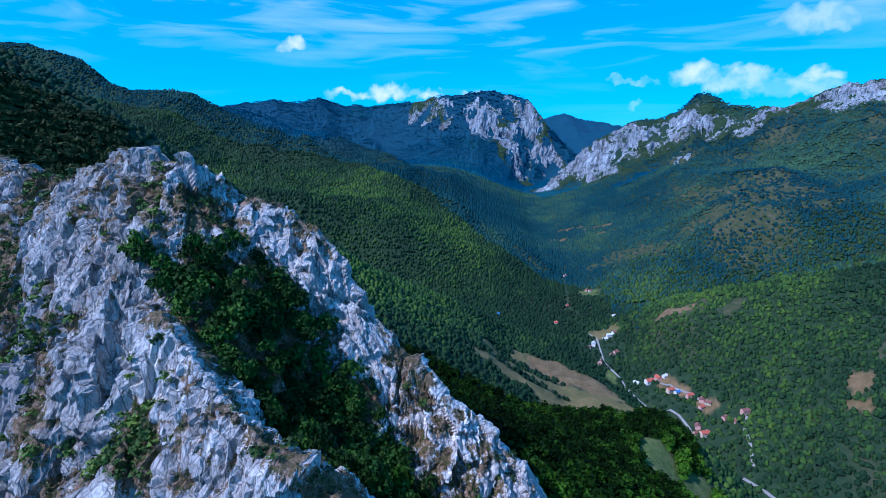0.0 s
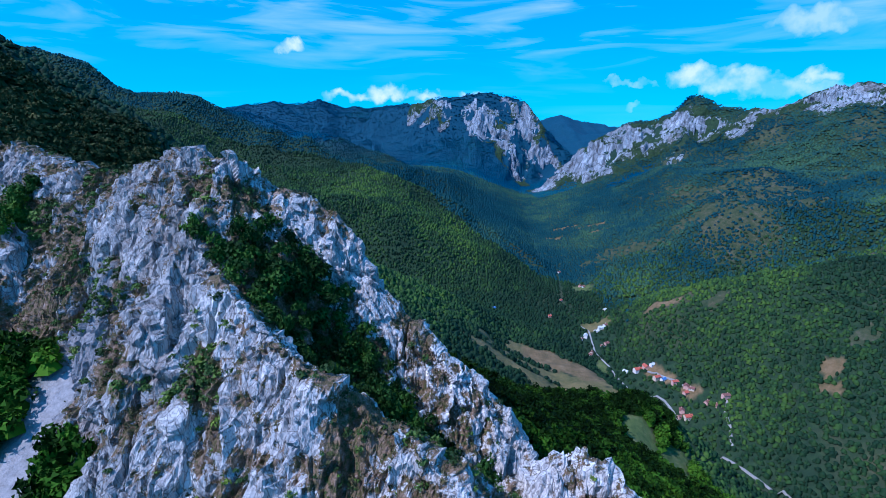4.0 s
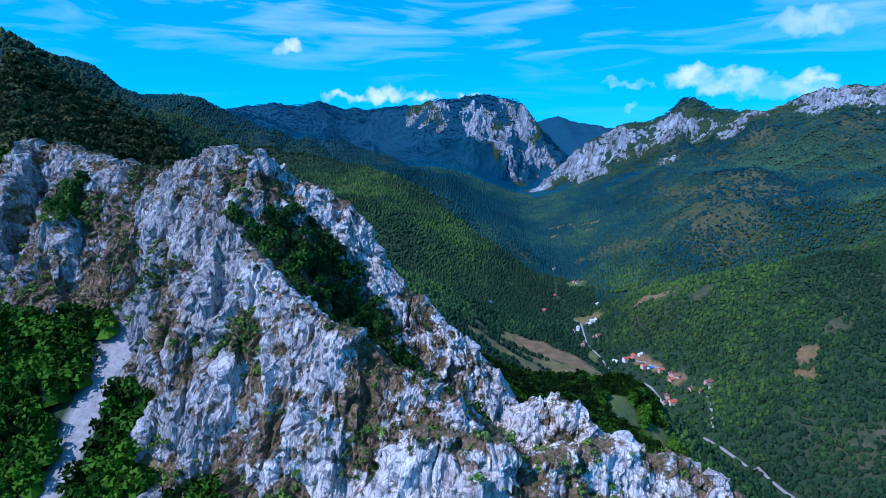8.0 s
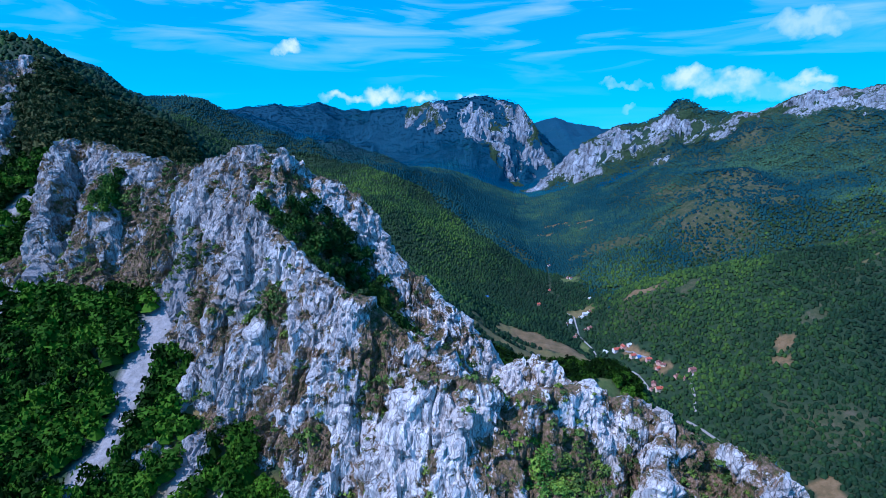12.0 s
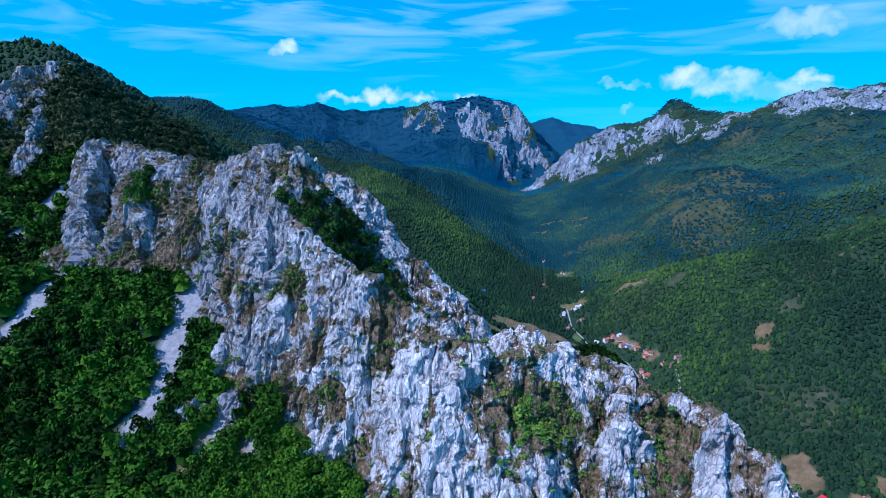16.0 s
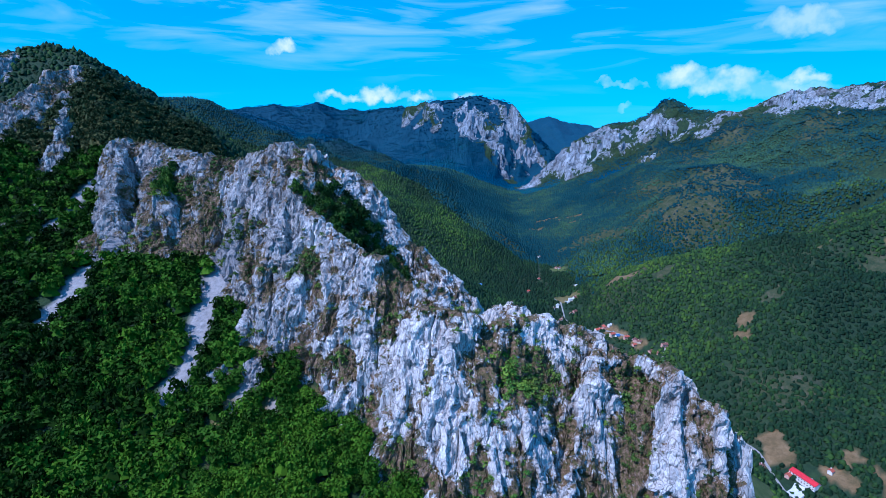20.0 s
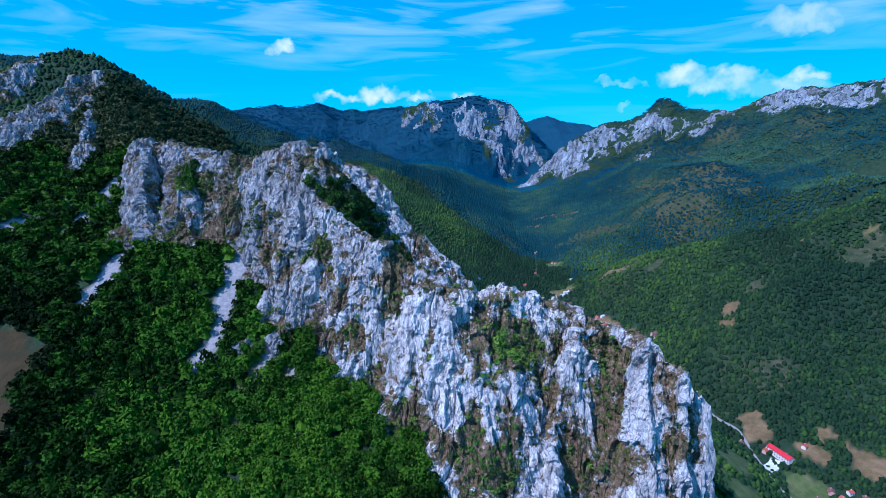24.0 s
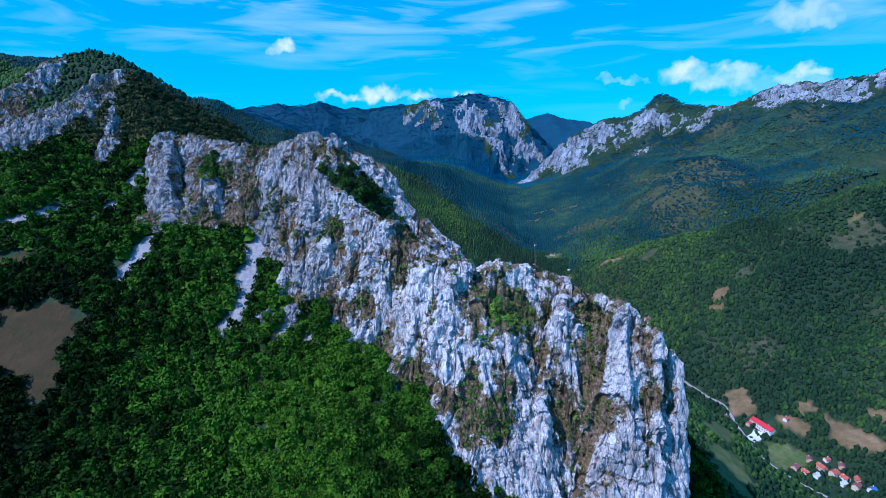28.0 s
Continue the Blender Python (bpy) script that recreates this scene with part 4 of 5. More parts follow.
def round_crown(r, rings, sides=6):
    """A far tree: a rounded uneven crown, as points and triangles; rings gives each ring's radius and height."""
    pts, tris = [], []
    for n, (rad, up) in enumerate(rings):
        a = np.arange(sides) * 6.283 / sides + 0.5 * n + 0.35 * r.rand(sides)
        pts += [(rad * q * math.cos(b), rad * q * math.sin(b), up + 0.4 * r.rand() - 0.2) for b, q in zip(a, 0.65 + 0.7 * r.rand(sides))]
    pts.append((0.3 * r.rand() - 0.15, 0.3 * r.rand() - 0.15, 1.15 + 0.2 * r.rand()))
    for n in range(len(rings) - 1):
        for k in range(sides):
            a, b = n * sides + k, n * sides + (k + 1) % sides
            tris += [(a, b, b + sides), (a, b + sides, a + sides)]
    top = (len(rings) - 1) * sides
    tris += [(top + k, top + (k + 1) % sides, len(pts) - 1) for k in range(sides)]
    return np.array(pts), np.array(tris)


def forest_mesh(name, places, sizes, templates, label, mat, lesser=0.0, spread=0.75):
    """One mesh of many trees, each a turned and scaled copy of a crown shape; cloud shade can be put into the
    south-western trees' colour.
    """
    spots, tris, shade, base = [], [], [], 0
    for k, tpl in enumerate(templates):
        v, f = tpl if isinstance(tpl, tuple) else (tpl.reshape(-1, 3), np.arange(len(tpl) * 3).reshape(-1, 3))
        p, s = places[k::len(templates)], sizes[k::len(templates)]
        n, m = len(p), len(v)
        a = rng.rand(n) * 6.283
        c, sn = (np.cos(a) * s[:, 0])[:, None], (np.sin(a) * s[:, 0])[:, None]
        co = np.stack([v[:, 0] * c - v[:, 1] * sn, v[:, 0] * sn + v[:, 1] * c, v[:, 2] * s[:, 1:2]], -1) + p[:, None, :]
        fleck = rng.rand(n, m) if isinstance(tpl, tuple) else np.repeat(rng.rand(n, len(tpl)), 3, axis=1)
        # south-western part, where cloud shade is painted into the leaves
        region = np.clip((-p[:, :1] - 170) / 130, 0, 1) * np.clip((190 - p[:, 1:2]) / 90, 0, 1)
        shade.append((0.5 * (0.75 - spread) + rng.rand(n, 1) * spread + 0.25 * fleck - lesser * region).ravel())
        spots.append(co.reshape(-1, 3))
        tris.append((f[None] + (base + m * np.arange(n))[:, None, None]).reshape(-1, 3))
        base += n * m
    me = bpy.data.meshes.new(name)
    raw_mesh(me, np.concatenate(spots), np.concatenate(tris))
    attribute(me, "shade", np.concatenate(shade))
    me.materials.append(mat)
    return tagged(new(name, me), label, "forest", kind="stuff")


def scatter(lo_x, hi_x, lo_y, hi_y, gap, chance):
    """Jittered places on the land, kept by chance(x, y, height)."""
    xs, ys = np.arange(lo_x, hi_x, gap), np.arange(lo_y, hi_y, gap)
    gx, gy = [a.ravel() for a in np.meshgrid(xs, ys)]
    gx = gx + gap * 0.9 * (rng.rand(len(gx)) - 0.5)
    gy = gy + gap * 0.9 * (rng.rand(len(gy)) - 0.5)
    z = land(gx, gy)
    ok = rng.rand(len(gx)) < chance(gx, gy, z)
    return np.stack([gx, gy, z], -1)[ok]


def wooded(x, y, z):
    rock = np.full(x.shape, -9999.0)
    here = (x > -640) & (x < 200) & (y > -60) & (y < 600)
    rock[here] = crag(x[here], y[here])[0]
    wall = np.zeros(x.shape)
    for line in TABLE_WALLS + RIDGE_WALLS:
        d, _, (w,) = along(x, y, line)
        wall = np.maximum(wall, 1 - step(d, w * 0.9, w * 1.2))
    clear = np.maximum(patch_mask(x, y, ("meadow", "green", "soil", "shaded_meadow")), scree_mask(x, y))
    clear = np.maximum(clear, np.maximum(0.2 * patch_mask(x, y, ("rough",)), 0.7 * patch_mask(x, y, ("scrub",))))
    near_road = 1 - step(along(x, y, ROAD)[0], 1.6, 3.2)
    thin = 1 - 0.6 * step(openness(x, y), 0.35, 0.8)
    built = np.zeros(x.shape)
    for bx, by, br in VILLAGE:
        built = np.maximum(built, 0.8 * (1 - step(np.hypot(x - bx, y - by), br * 0.7, br)) * 0.75)
    return np.where(rock > z + 1.5, 0, 1) * (1 - 0.85 * wall) * (1 - clear) * (1 - near_road) * thin * (1 - built)


ROAD = [(290, 1200), (270, 1050), (252, 950), (260, 841), (270, 817), (262, 749), (276, 710), (283, 665), (290, 635), (314, 596), (319, 575), (316, 540), (318, 515), (334, 492),
        (350, 465), (366, 430), (375, 380), (385, 320), (378, 255), (372, 215), (400, 180), (440, 120), (480, 20)]
VILLAGE = [(432, 195, 36), (405, 270, 30), (340, 585, 48), (315, 655, 40), (275, 780, 40)]
in_view = lambda x, y: np.abs(x) < 0.98 * (y + 330) + 60


def build_woods():
    near = scatter(-620, 240, -70, 470, 6.3, wooded)
    near = near[in_view(near[:, 0], near[:, 1])]
    far_off = np.hypot(near[:, 0], near[:, 1] + 280)
    close = near[far_off < 800]
    order = np.argsort(np.hypot(close[:, 0] + 60, close[:, 1] - 20))
    close = close[order]
    n_single = 300
    r = np.random.RandomState(5)
    big = [np.concatenate([dome_template(r) * 0.95, crown_template(340, 0.13, r)]) for _ in range(8)]
    # the nearest trees, each a thing of its own
    trunk_bm = bmesh.new()
    bmesh.ops.create_cone(trunk_bm, cap_ends=True, segments=7, radius1=0.26, radius2=0.12, depth=6)
    bmesh.ops.translate(trunk_bm, verts=trunk_bm.verts, vec=(0, 0, 2.6))
    for k in range(4):
        limb = bmesh.ops.create_cone(trunk_bm, cap_ends=True, segments=5, radius1=0.1, radius2=0.03, depth=3)
        bmesh.ops.transform(trunk_bm, matrix=pose(0, 0, 4.2, 0, 0, 90 * k + 20) @ pose(0, 0, 0, 40) @ pose(0, 0, 1.5), verts=limb["verts"])
    trunk_me = bpy.data.meshes.new("trunk")
    trunk_bm.to_mesh(trunk_me)
    trunk_me.materials.append(BARK)
    kinds = []
    for tpl in big:
        me = bpy.data.meshes.new("crown")
        raw_mesh(me, tpl.reshape(-1, 3) * (5.2, 5.2, 5.6) + (0, 0, 1.4), np.arange(len(tpl) * 3).reshape(-1, 3))
        me.materials.append(LEAF_NEAR)
        tree = tagged(new("tree"), "broadleaved forest tree in full green leaf", "tree", "woods below the crag")
        for nm, mesh in (("trunk", trunk_me), ("crown", me)):
            part_ob = new(nm, mesh)
            part_ob.parent = tree
        kinds.append(tree)
    for k, p in enumerate(close[:n_single]):
        s = 0.75 + 0.5 * rng.rand()
        m = pose(p[0], p[1], p[2] - 0.3, 0, 0, rng.rand() * 360) @ Matrix.Diagonal((s, s, s * (0.9 + 0.3 * rng.rand()), 1))
        if k < len(kinds):
            kinds[k].matrix_basis = m
        else:
            copy_thing(kinds[k % len(kinds)], m).scale = m.to_scale()
    rest = close[n_single:]
    size = np.stack([5.2 * (0.7 + 0.6 * rng.rand(len(rest))), 5.6 * (0.75 + 0.5 * rng.rand(len(rest)))], -1)
    rest[:, 2] += 0.8
    crowns = [np.concatenate([dome_template(r) * 0.95, crown_template(120, 0.21, r)]) for _ in range(10)]
    hill = (rest[:, 2] > -60) & (rest[:, 1] > 320)
    # 0.75: strength of the cloud shade painted into the south-western trees
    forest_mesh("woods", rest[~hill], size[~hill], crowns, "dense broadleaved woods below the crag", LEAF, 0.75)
    forest_mesh("hill_woods", rest[hill], size[hill], crowns, "dark woods turning brown on the hill behind the crag", BROWN_LEAF)
    # woods over the valley
    outer = lambda x, y, z: np.where((x < 240) & (y < 470) & (x > -620), 0, 1) * in_view(x, y) * wooded(x, y, z)
    mid = np.concatenate([scatter(-1150, 1150, 20, 1150, 5.7, outer), near[far_off >= 800], scatter(-1150, 1150, 1150, 1560, 6.6, outer)])
    # over the brow of the western slope, and little by little up the eastern one, leaves with haze painted in take over
    brow = mid[:, 1] + 0.815 * np.minimum(mid[:, 0], 330) - 1297
    west = mid[:, 0] < 330
    other = np.where(west, brow > 20 * rng.rand(len(mid)), brow > 100 * rng.rand(len(mid)) + 300 * rng.rand(len(mid)) - 250)
    high_mid, mid = mid[other], mid[~other]
    size = np.stack([3.3 * (0.6 + 0.8 * rng.rand(len(mid))), 4.3 * (0.5 + 0.8 * rng.rand(len(mid)))], -1)
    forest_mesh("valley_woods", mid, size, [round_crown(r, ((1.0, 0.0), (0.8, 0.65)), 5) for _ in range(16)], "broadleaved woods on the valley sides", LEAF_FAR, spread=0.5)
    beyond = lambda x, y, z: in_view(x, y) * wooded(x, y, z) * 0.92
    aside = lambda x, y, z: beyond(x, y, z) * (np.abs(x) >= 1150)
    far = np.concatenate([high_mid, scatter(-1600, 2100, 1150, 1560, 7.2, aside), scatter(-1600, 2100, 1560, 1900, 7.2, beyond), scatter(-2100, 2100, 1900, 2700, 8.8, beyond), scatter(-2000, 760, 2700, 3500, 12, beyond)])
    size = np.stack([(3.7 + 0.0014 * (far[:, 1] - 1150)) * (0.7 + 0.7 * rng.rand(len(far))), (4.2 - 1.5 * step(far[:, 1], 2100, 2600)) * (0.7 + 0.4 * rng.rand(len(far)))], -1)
    # from about y = 2150 on, the leaves carry the strongest painted haze
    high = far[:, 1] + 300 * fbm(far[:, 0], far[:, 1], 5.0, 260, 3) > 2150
    forest_mesh("mountain_woods", far[high], size[high], [round_crown(r, ((1.0, -0.1), (0.75, 0.6)), 5) for _ in range(12)], "woods on the far mountains, leaves coloured blue for haze", HAZE_BLUE_LEAF, spread=0.3)
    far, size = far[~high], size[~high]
    forest_mesh("far_woods", far, size, [round_crown(r, ((1.0, -0.1), (0.75, 0.6)), 5) for _ in range(12)], "far broadleaved woods on the hills, leaves tinted for haze", HAZED_LEAF, spread=0.35)


build_woods()

# ---- trees and shrubs on the crag ----
ALL = [np.concatenate([s[k] for s in SOIL]) for k in range(3)]
# wooded hollows on the crag: x, y, half width
COPSES = [[(-62, 165, 9), (-46, 161, 13), (-28, 152, 15), (-12, 141, 14), (4, 131, 11)], [(-97, 160, 4), (-84, 157, 9), (-70, 157, 14), (-58, 153, 18), (-44, 147, 19), (-26, 138, 17), (-6, 128, 14), (14, 120, 8)], [(46, 62, 4), (62, 58, 10), (76, 58, 6)], [(-225, 232, 5), (-222, 214, 7), (-216, 198, 5)]]


def build_crag_trees():
    p, n, turf = ALL
    r = np.random.RandomState(21)
    dens = np.zeros(len(p))
    for line in COPSES[:2] + COPSES[3:]:
        d, _, (w,) = along(p[:, 0], p[:, 1], line)
        dens = np.maximum(dens, (1 - step(d, w * 0.8, w * 1.1)) * ((p[:, 2] < -40) | (p[:, 0] < -150)))
    pick = np.where(r.rand(len(p)) < dens * 0.384 / 11)[0]
    tpl = [crown_template(220, 0.15, r) for _ in range(6)]
    size = np.stack([3.9 * (0.6 + 0.7 * r.rand(len(pick))), 4.6 * (0.7 + 0.6 * r.rand(len(pick)))], -1)
    forest_mesh("hollow_woods", p[pick] + (0, 0, 0.3), size, tpl, "dark leafy trees crowding the crag hollow", HOLLOW_LEAF)
    # shrubs on the ledges, thicker where turf lies
    bowl, _, (w,) = along(p[:, 0], p[:, 1], COPSES[2])
    foot = 1.0 * np.exp(-((p[:, 2] - land(p[:, 0], p[:, 1])) / 14.0) ** 2)
    clump = fbm(p[:, 0], p[:, 1], p[:, 2], 20, 3)
    lush = np.zeros(len(p))
    for reach, _, more, line in GULLIES:
        lush = np.maximum(lush, (more - 0.3) * np.exp(-(along(p[:, 0], p[:, 1], line)[0] / reach) ** 2))
    chance = np.clip(0.20 * np.maximum(hollows(p[:, 0], p[:, 1], p[:, 2], True), 0.25 * hollows(p[:, 0], p[:, 1], p[:, 2], False)) * (turf > 0.35) + 0.016 * (turf > 0.48) * (1 + 3 * np.clip(clump, -0.3, 1)) + 0.04 * lush + 0.03 * (bowl < w) + 0.008 * foot * (clump > -0.1), 0, 1)
    pick = np.where(r.rand(len(p)) < chance)[0]
    tpl = [crown_template(44, 0.28, r, 4) for _ in range(8)]
    kinds = []
    for t in tpl:
        me = bpy.data.meshes.new("shrub")
        raw_mesh(me, t.reshape(-1, 3), np.arange(len(t) * 3).reshape(-1, 3))
        me.materials.append(SHRUB_LEAF)
        kinds.append(me)
    r.shuffle(pick)
    near_first = pick[np.argsort(np.hypot(p[pick, 0] - 30, p[pick, 1] - 40))]
    for k, i in enumerate(near_first[:280]):
        s = 0.7 + 1.9 * r.rand() ** 2
        ob = tagged(new("shrub", kinds[k % 8]), "bright green leafy shrub rooted on a limestone ledge", "shrub", "shrubs on the crag")
        ob.matrix_basis = pose(*(p[i] - (0, 0, 0.3 * s)), 0, 0, r.rand() * 360) @ Matrix.Diagonal((s, s, s * 0.95, 1))
    rest = near_first[280:]
    s = 0.6 + 2.0 * r.rand(len(rest)) ** 2.2
    forest_mesh("scrub", p[rest] - np.array([0, 0, 0.3]) * s[:, None], np.stack([s, s], -1), tpl, "low green scrub on the crag ledges", SCRUB_LEAF)
    # tufts of dry grass on the turf
    pick = np.where(r.rand(len(p)) < 0.11 * (turf > 0.5))[0]
    tuft = [crown_template(7, 0.5, r, 3) for _ in range(8)]
    s = 0.35 + 0.45 * r.rand(len(pick))
    forest_mesh("grass_tufts", p[pick] - (0, 0, 0.1), np.stack([s, s], -1), tuft, "dry brown grass tufts on the crag ledges", TUFT)


SCRUB_LEAF = leafage("scrub_leaves", (0.016, 0.034, 0.007), (0.045, 0.088, 0.014), (0.10, 0.165, 0.024))
HOLLOW_LEAF = leafage("hollow_leaves", (0.010, 0.028, 0.004), (0.026, 0.070, 0.009), (0.070, 0.140, 0.014), gloss=0.1)
TUFT = leafage("dry_grass", (0.025, 0.040, 0.010), (0.065, 0.058, 0.024), (0.13, 0.09, 0.05))
build_crag_trees()

# ---- village ----
WHITEWASH, CREAM, PINK = plain("whitewash", (0.72, 0.71, 0.68), 2, 0.12), plain("cream_render", (0.6, 0.5, 0.38), 2, 0.15), plain("pink_render", (0.58, 0.36, 0.30), 2, 0.15)
RED_TILE, BROWN_TILE, RED_METAL = plain("red_tile", (0.42, 0.10, 0.06), 0.6, 0.35), plain("brown_tile", (0.20, 0.09, 0.07), 0.6, 0.35), plain("red_metal", (0.55, 0.03, 0.04), 3, 0.15, 0.4)
BLUE_METAL, GREY_METAL = plain("blue_metal", (0.07, 0.16, 0.36), 3, 0.15, 0.4), plain("grey_sheet", (0.55, 0.57, 0.58), 3, 0.15, 0.5)
GLASS = plain("window_glass", (0.03, 0.035, 0.04), 3, 0.2, 0.15)
DOOR_WOOD = plain("door_wood", (0.14, 0.08, 0.05), 0.4)
GRAVEL = plain("road_gravel", (0.28, 0.27, 0.25), 2.5, 0.25)
CONCRETE = plain("pale_concrete", (0.60, 0.60, 0.60), 4, 0.15)


def ground_at(x, y):
    return float(land(np.array([float(x)]), np.array([float(y)]))[0])


def part(name, bm, mat, parent, label=""):
    me = bpy.data.meshes.new(name)
    bm.to_mesh(me)
    bm.free()
    me.materials.append(mat)
    ob = new(name, me)
    ob.parent = parent
    return tagged(ob, label) if label else ob


def box(w, d, h, x=0, y=0, z=0, bm=None):
    bm = bm or bmesh.new()
    made = bmesh.ops.create_cube(bm, size=1)
    bmesh.ops.transform(bm, matrix=Matrix.Translation((x, y, z + h / 2)) @ Matrix.Diagonal((w, d, h, 1)), verts=made["verts"])
    return bm


def prism(w, d, h, rise):
    """Walls of a gabled house: a box with two gables."""
    bm = bmesh.new()
    lo = [bm.verts.new((sx * w / 2, sy * d / 2, -1.5)) for sx, sy in ((-1, -1), (1, -1), (1, 1), (-1, 1))]
    hi = [bm.verts.new((sx * w / 2, sy * d / 2, h)) for sx, sy in ((-1, -1), (1, -1), (1, 1), (-1, 1))]
    a, b = bm.verts.new((-w / 2, 0, h + rise)), bm.verts.new((w / 2, 0, h + rise))
    for f in ((lo[0], lo[1], hi[1], hi[0]), (lo[2], lo[3], hi[3], hi[2]), (lo[1], lo[2], hi[2], b, hi[1]), (lo[3], lo[0], hi[0], a, hi[3]), (hi[0], hi[1], b, a), (hi[2], hi[3], a, b)):
        bm.faces.new(f)
    return bm


def roof_slab(w, d, h, rise, sign):
    """One pitch of the roof, 0.18 m thick, hanging over the eaves."""
    over, thick = 0.5, 0.18
    slope = rise / (d / 2)
    y0, z0 = sign * (d / 2 + over), h - over * slope
    bm = bmesh.new()
    v = [bm.verts.new((x, y, z + t)) for t in (0.03, 0.03 + thick) for x, y, z in ((-w / 2 - over, y0, z0), (w / 2 + over, y0, z0), (w / 2 + over, 0, h + rise), (-w / 2 - over, 0, h + rise))]
    for f in ((0, 1, 2, 3), (7, 6, 5, 4), (0, 4, 5, 1), (1, 5, 6, 2), (2, 6, 7, 3), (3, 7, 4, 0)):
        bm.faces.new([v[i] for i in f])
    bmesh.ops.recalc_face_normals(bm, faces=bm.faces)
    return bm


def house(x, y, w, d, h, rise, turn, wall_mat, roof_mat, label, storeys=1):
    thing = tagged(new("house"), label, "house", "village houses")
    thing.matrix_basis = pose(x, y, ground_at(x, y), 0, 0, turn)
    part("wall", prism(w, d, h, rise), wall_mat, thing)
    for sign in (-1, 1):
        part("roof", roof_slab(w, d, h, rise, sign), roof_mat, thing)
    part("chimney", box(0.7, 0.7, 1.8, w * 0.22, d * 0.12, h + rise * 0.55), wall_mat, thing)
    n = max(2, int(w / 3.2))
    for level in range(storeys):
        for k in range(n):
            for side in (-1, 1):
                wx, wz = (k + 0.5) / n * w - w / 2, 1.0 + 2.8 * level
                if level == 0 and side < 0 and k == n // 2:
                    part("door", box(1.1, 0.12, 2.1, wx, side * d / 2, 0.05), DOOR_WOOD, thing)
                    continue
                win = part("window", box(1.2, 0.1, 1.3, wx, side * d / 2, wz), GLASS, thing)
                part("sill", box(1.4, 0.22, 0.08, wx, side * (d / 2 + 0.06), wz - 0.1), WHITEWASH, win)
    return thing


HOUSES = [(287, 1133, 9, 7, 20, "w", "b"), (312, 1040, 10, 7, 60, "p", "b"), (318, 1032, 8, 6, 10, "w", "b"), (249, 953, 9, 7, 40, "p", "r"), (211, 877, 8, 7, 0, "p", "r"), (323, 894, 10, 8, 20, "c", "g"),
          (293, 818, 16, 8, 5, "w", "g"), (282, 812, 10, 7, 5, "w", "g"), (302, 826, 9, 7, 30, "w", "b"), (258, 796, 11, 8, 70, "w", "g"), (248, 786, 8, 6, 70, "w", "b"), (288, 771, 10, 8, 20, "p", "b"),
          (279, 764, 8, 7, 110, "w", "b"), (256, 748, 9, 7, 60, "c", "b"), (252, 742, 7, 6, 150, "w", "b"), (306, 676, 16, 10, 15, "w", "r"), (316, 671, 12, 9, 100, "p", "r"), (324, 668, 9, 7, 20, "w", "g"),
          (293, 690, 10, 7, 130, "w", "g"), (318, 636, 12, 8, 20, "c", "r"), (325, 630, 9, 7, 20, "w", "l"), (336, 617, 11, 7, 10, "p", "r"), (347, 606, 10, 8, 60, "p", "b"), (352, 600, 9, 7, 150, "c", "b"),
          (342, 596, 8, 7, 20, "p", "r"), (328, 574, 10, 8, 70, "p", "b"), (331, 562, 14, 9, 10, "c", "r"), (323, 567, 8, 6, 10, "p", "b"), (325, 520, 11, 7, 10, "w", "b"), (361, 574, 9, 7, 30, "p", "b"),
          (377, 561, 12, 8, 10, "p", "b"), (370, 565, 8, 6, 90, "p", "b"), (228, 520, 9, 7, 20, "w", "b"), (103, 888, 9, 7, 30, "w", "l"),
          (404, 210, 10, 8, 30, "p", "b"), (410, 202, 9, 7, 120, "c", "r"), (418, 196, 8, 7, 30, "w", "g"), (430, 205, 12, 8, 100, "p", "r"), (437, 196, 11, 8, 20, "c", "r"), (445, 190, 10, 8, 100, "w", "r"),
          (438, 184, 9, 7, 20, "w", "g"), (452, 205, 10, 7, 60, "p", "b"), (448, 178, 11, 8, 30, "c", "b"), (460, 172, 10, 8, 20, "w", "l"), (425, 218, 9, 7, 60, "p", "b"), (456, 186, 9, 7, 70, "p", "r"),
          (442, 214, 7, 6, 10, "w", "r"), (376, 300, 9, 6, 60, "w", "b"), (434, 274, 7, 6, 30, "w", "r"), (394, 282, 8, 6, 30, "p", "r")]
WALLS = {"w": (WHITEWASH, "whitewashed"), "c": (CREAM, "cream-rendered"), "p": (PINK, "pinkish rendered")}
ROOFS = {"r": (RED_TILE, "bright red tiled"), "b": (BROWN_TILE, "brown tiled"), "g": (GREY_METAL, "pale grey sheet"), "l": (BLUE_METAL, "blue sheet")}
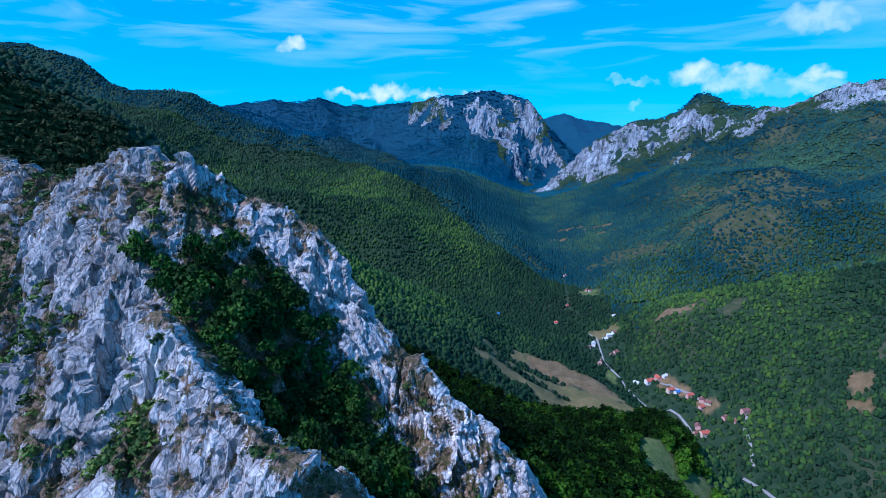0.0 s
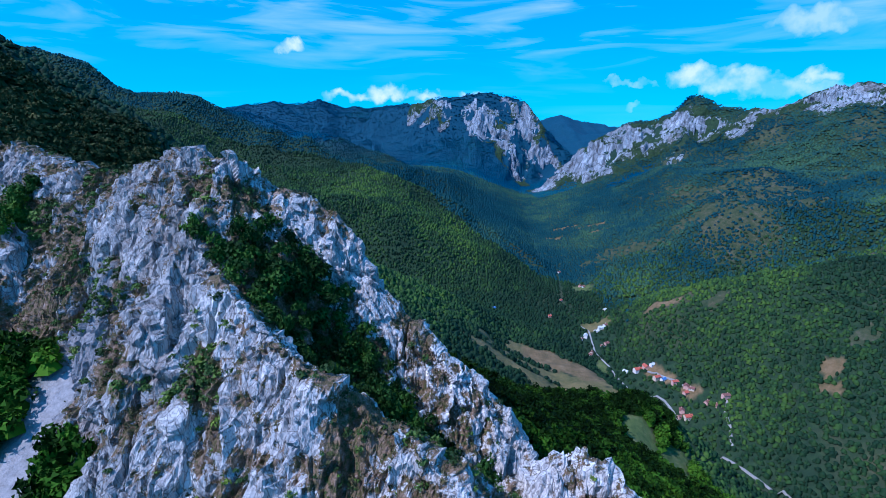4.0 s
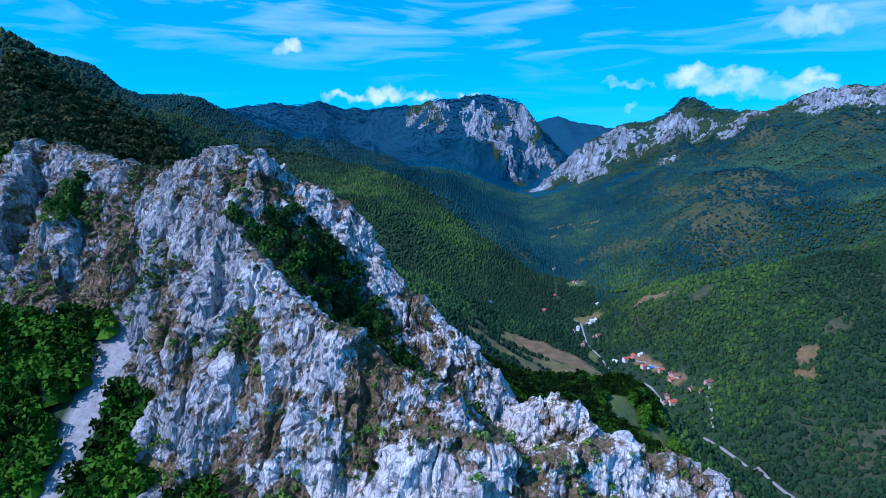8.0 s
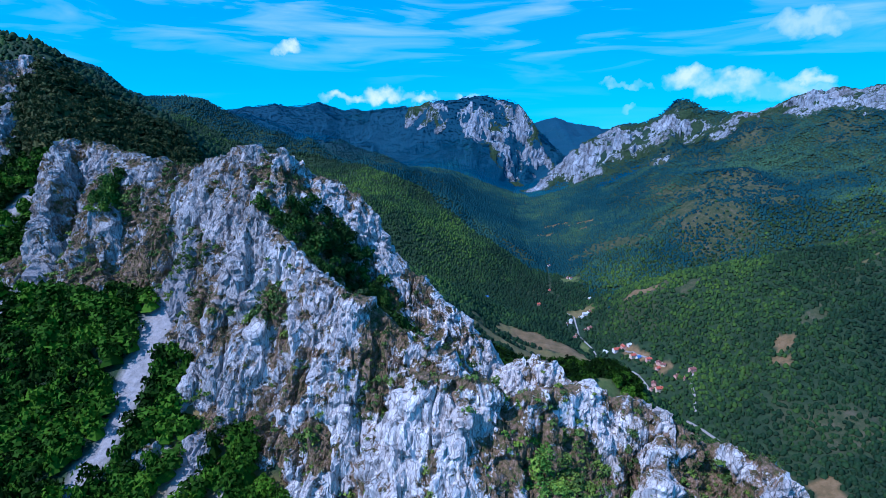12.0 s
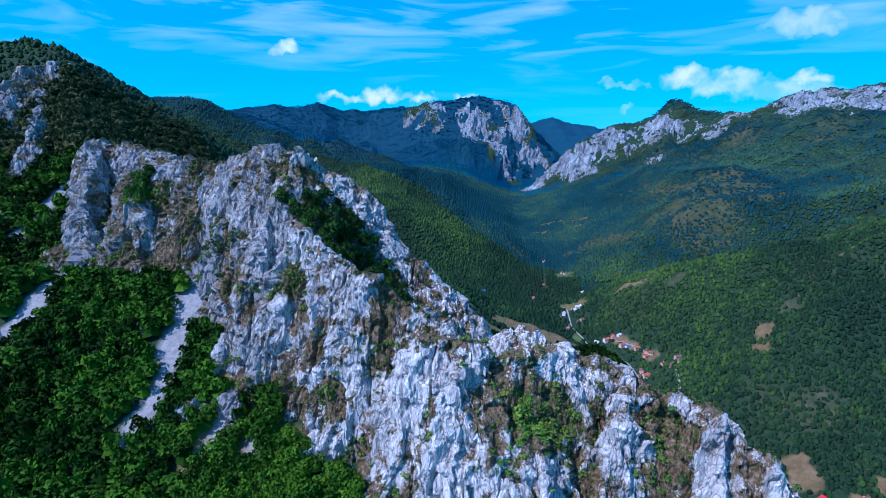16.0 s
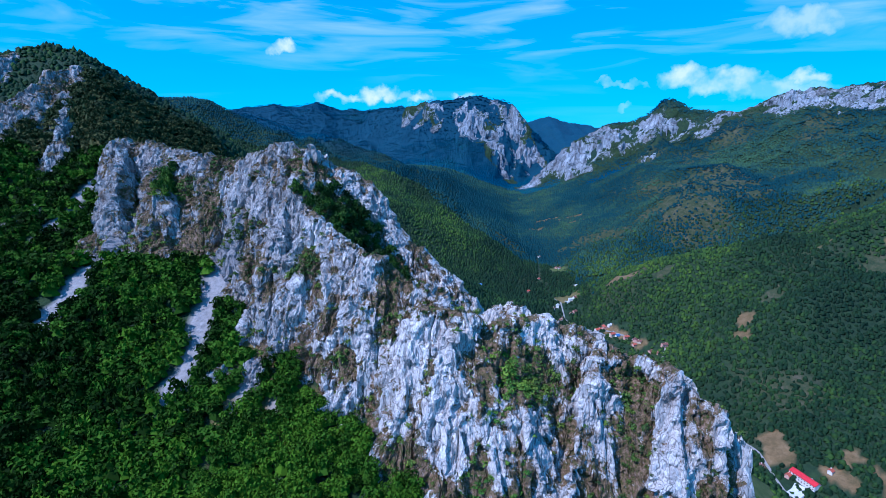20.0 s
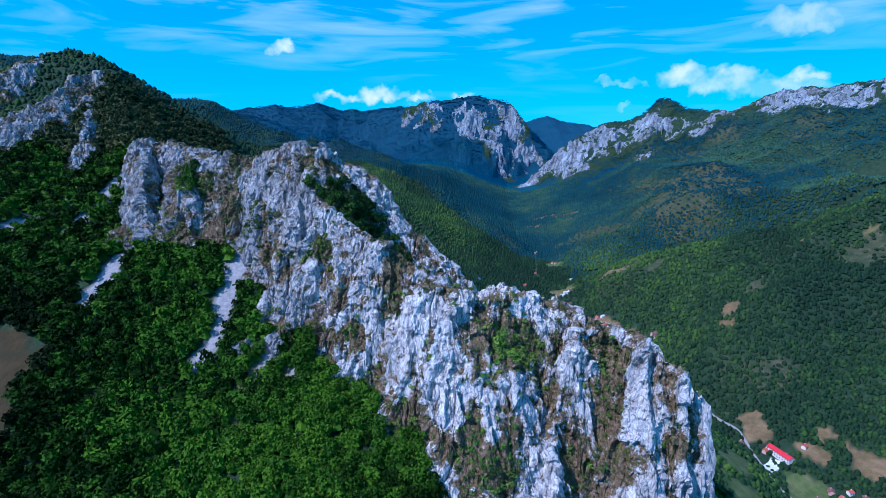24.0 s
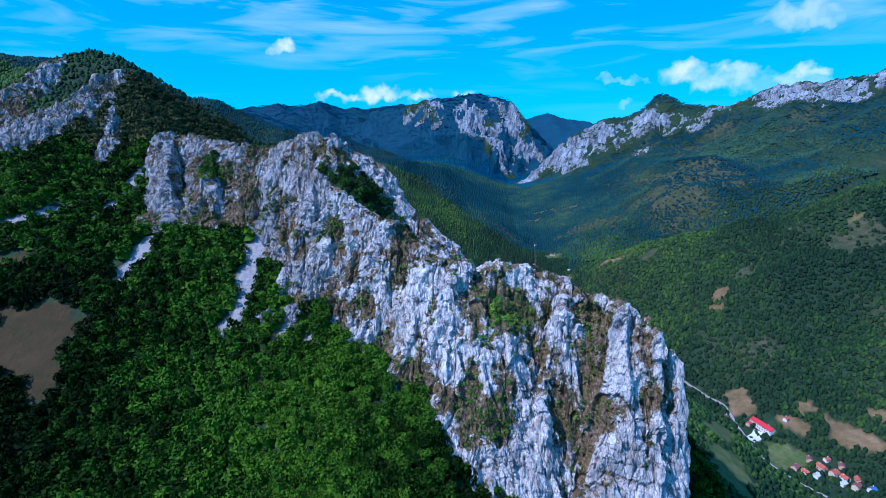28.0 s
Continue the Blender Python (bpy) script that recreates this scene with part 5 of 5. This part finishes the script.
for hx, hy, hw, hd, ht, wk, rk in HOUSES:
    house(hx, hy, hw * 0.78, hd * 0.78, 2.9 if hw < 11 else 4.8, hd * 0.26, ht, WALLS[wk][0], ROOFS[rk][0], f"{WALLS[wk][1]} village house with a {ROOFS[rk][1]} roof", 1 if hw < 11 else 2)
house(405, 272, 29, 9.5, 6.0, 2.6, -74, WHITEWASH, RED_METAL, "long white guesthouse with a bright red metal roof", 2)


def ribbon(name, line, width, lift, mat, label, category):
    """A strip that follows the land along a line, with its edges turned down into the ground."""
    pts = [Vector(p) for p in line]
    fine = []
    for a, b in zip(pts[:-1], pts[1:]):
        n = max(1, int((b - a).length / 6))
        fine += [a.lerp(b, k / n) for k in range(n)]
    fine.append(pts[-1])
    bm = bmesh.new()
    rows_ = []
    for k, p in enumerate(fine):
        t = (fine[min(k + 1, len(fine) - 1)] - fine[max(k - 1, 0)]).normalized()
        nrm = Vector((-t.y, t.x))
        half = width * (0.5 + 0.12 * noise.noise(Vector((p.x * 0.05, p.y * 0.05, 3))))
        row = []
        z = max(ground_at(*(p + nrm * o)) for o in (-half, 0, half))
        for o, dz in ((-half - 0.4, -1.6), (-half, 0), (0, 0.06), (half, 0), (half + 0.4, -1.6)):
            q = p + nrm * o
            row.append(bm.verts.new((q.x, q.y, z + lift + dz)))
        rows_.append(row)
    for a, b in zip(rows_[:-1], rows_[1:]):
        for k in range(4):
            bm.faces.new((a[k], a[k + 1], b[k + 1], b[k]))
    bmesh.ops.recalc_face_normals(bm, faces=bm.faces)
    me = bpy.data.meshes.new(name)
    bm.to_mesh(me)
    bm.free()
    me.materials.append(mat)
    return tagged(new(name, me), label, category, kind="structure")


ribbon("road", ROAD[3:], 2.6, 0.35, GRAVEL, "pale gravel valley road through the village", "road")
ribbon("track", [(378, 255), (392, 262), (398, 268)], 12, 1.5, CONCRETE, "pale concrete yard before the guesthouse", "yard")
ribbon("track", [(350, 600), (340, 622), (325, 640), (316, 662)], 3.0, 0.3, GRAVEL, "narrow gravel lane between village houses", "lane")
ribbon("track", [(377, 556), (366, 540), (362, 520), (352, 495)], 3.0, 0.3, GRAVEL, "narrow dirt lane up the slope", "lane")
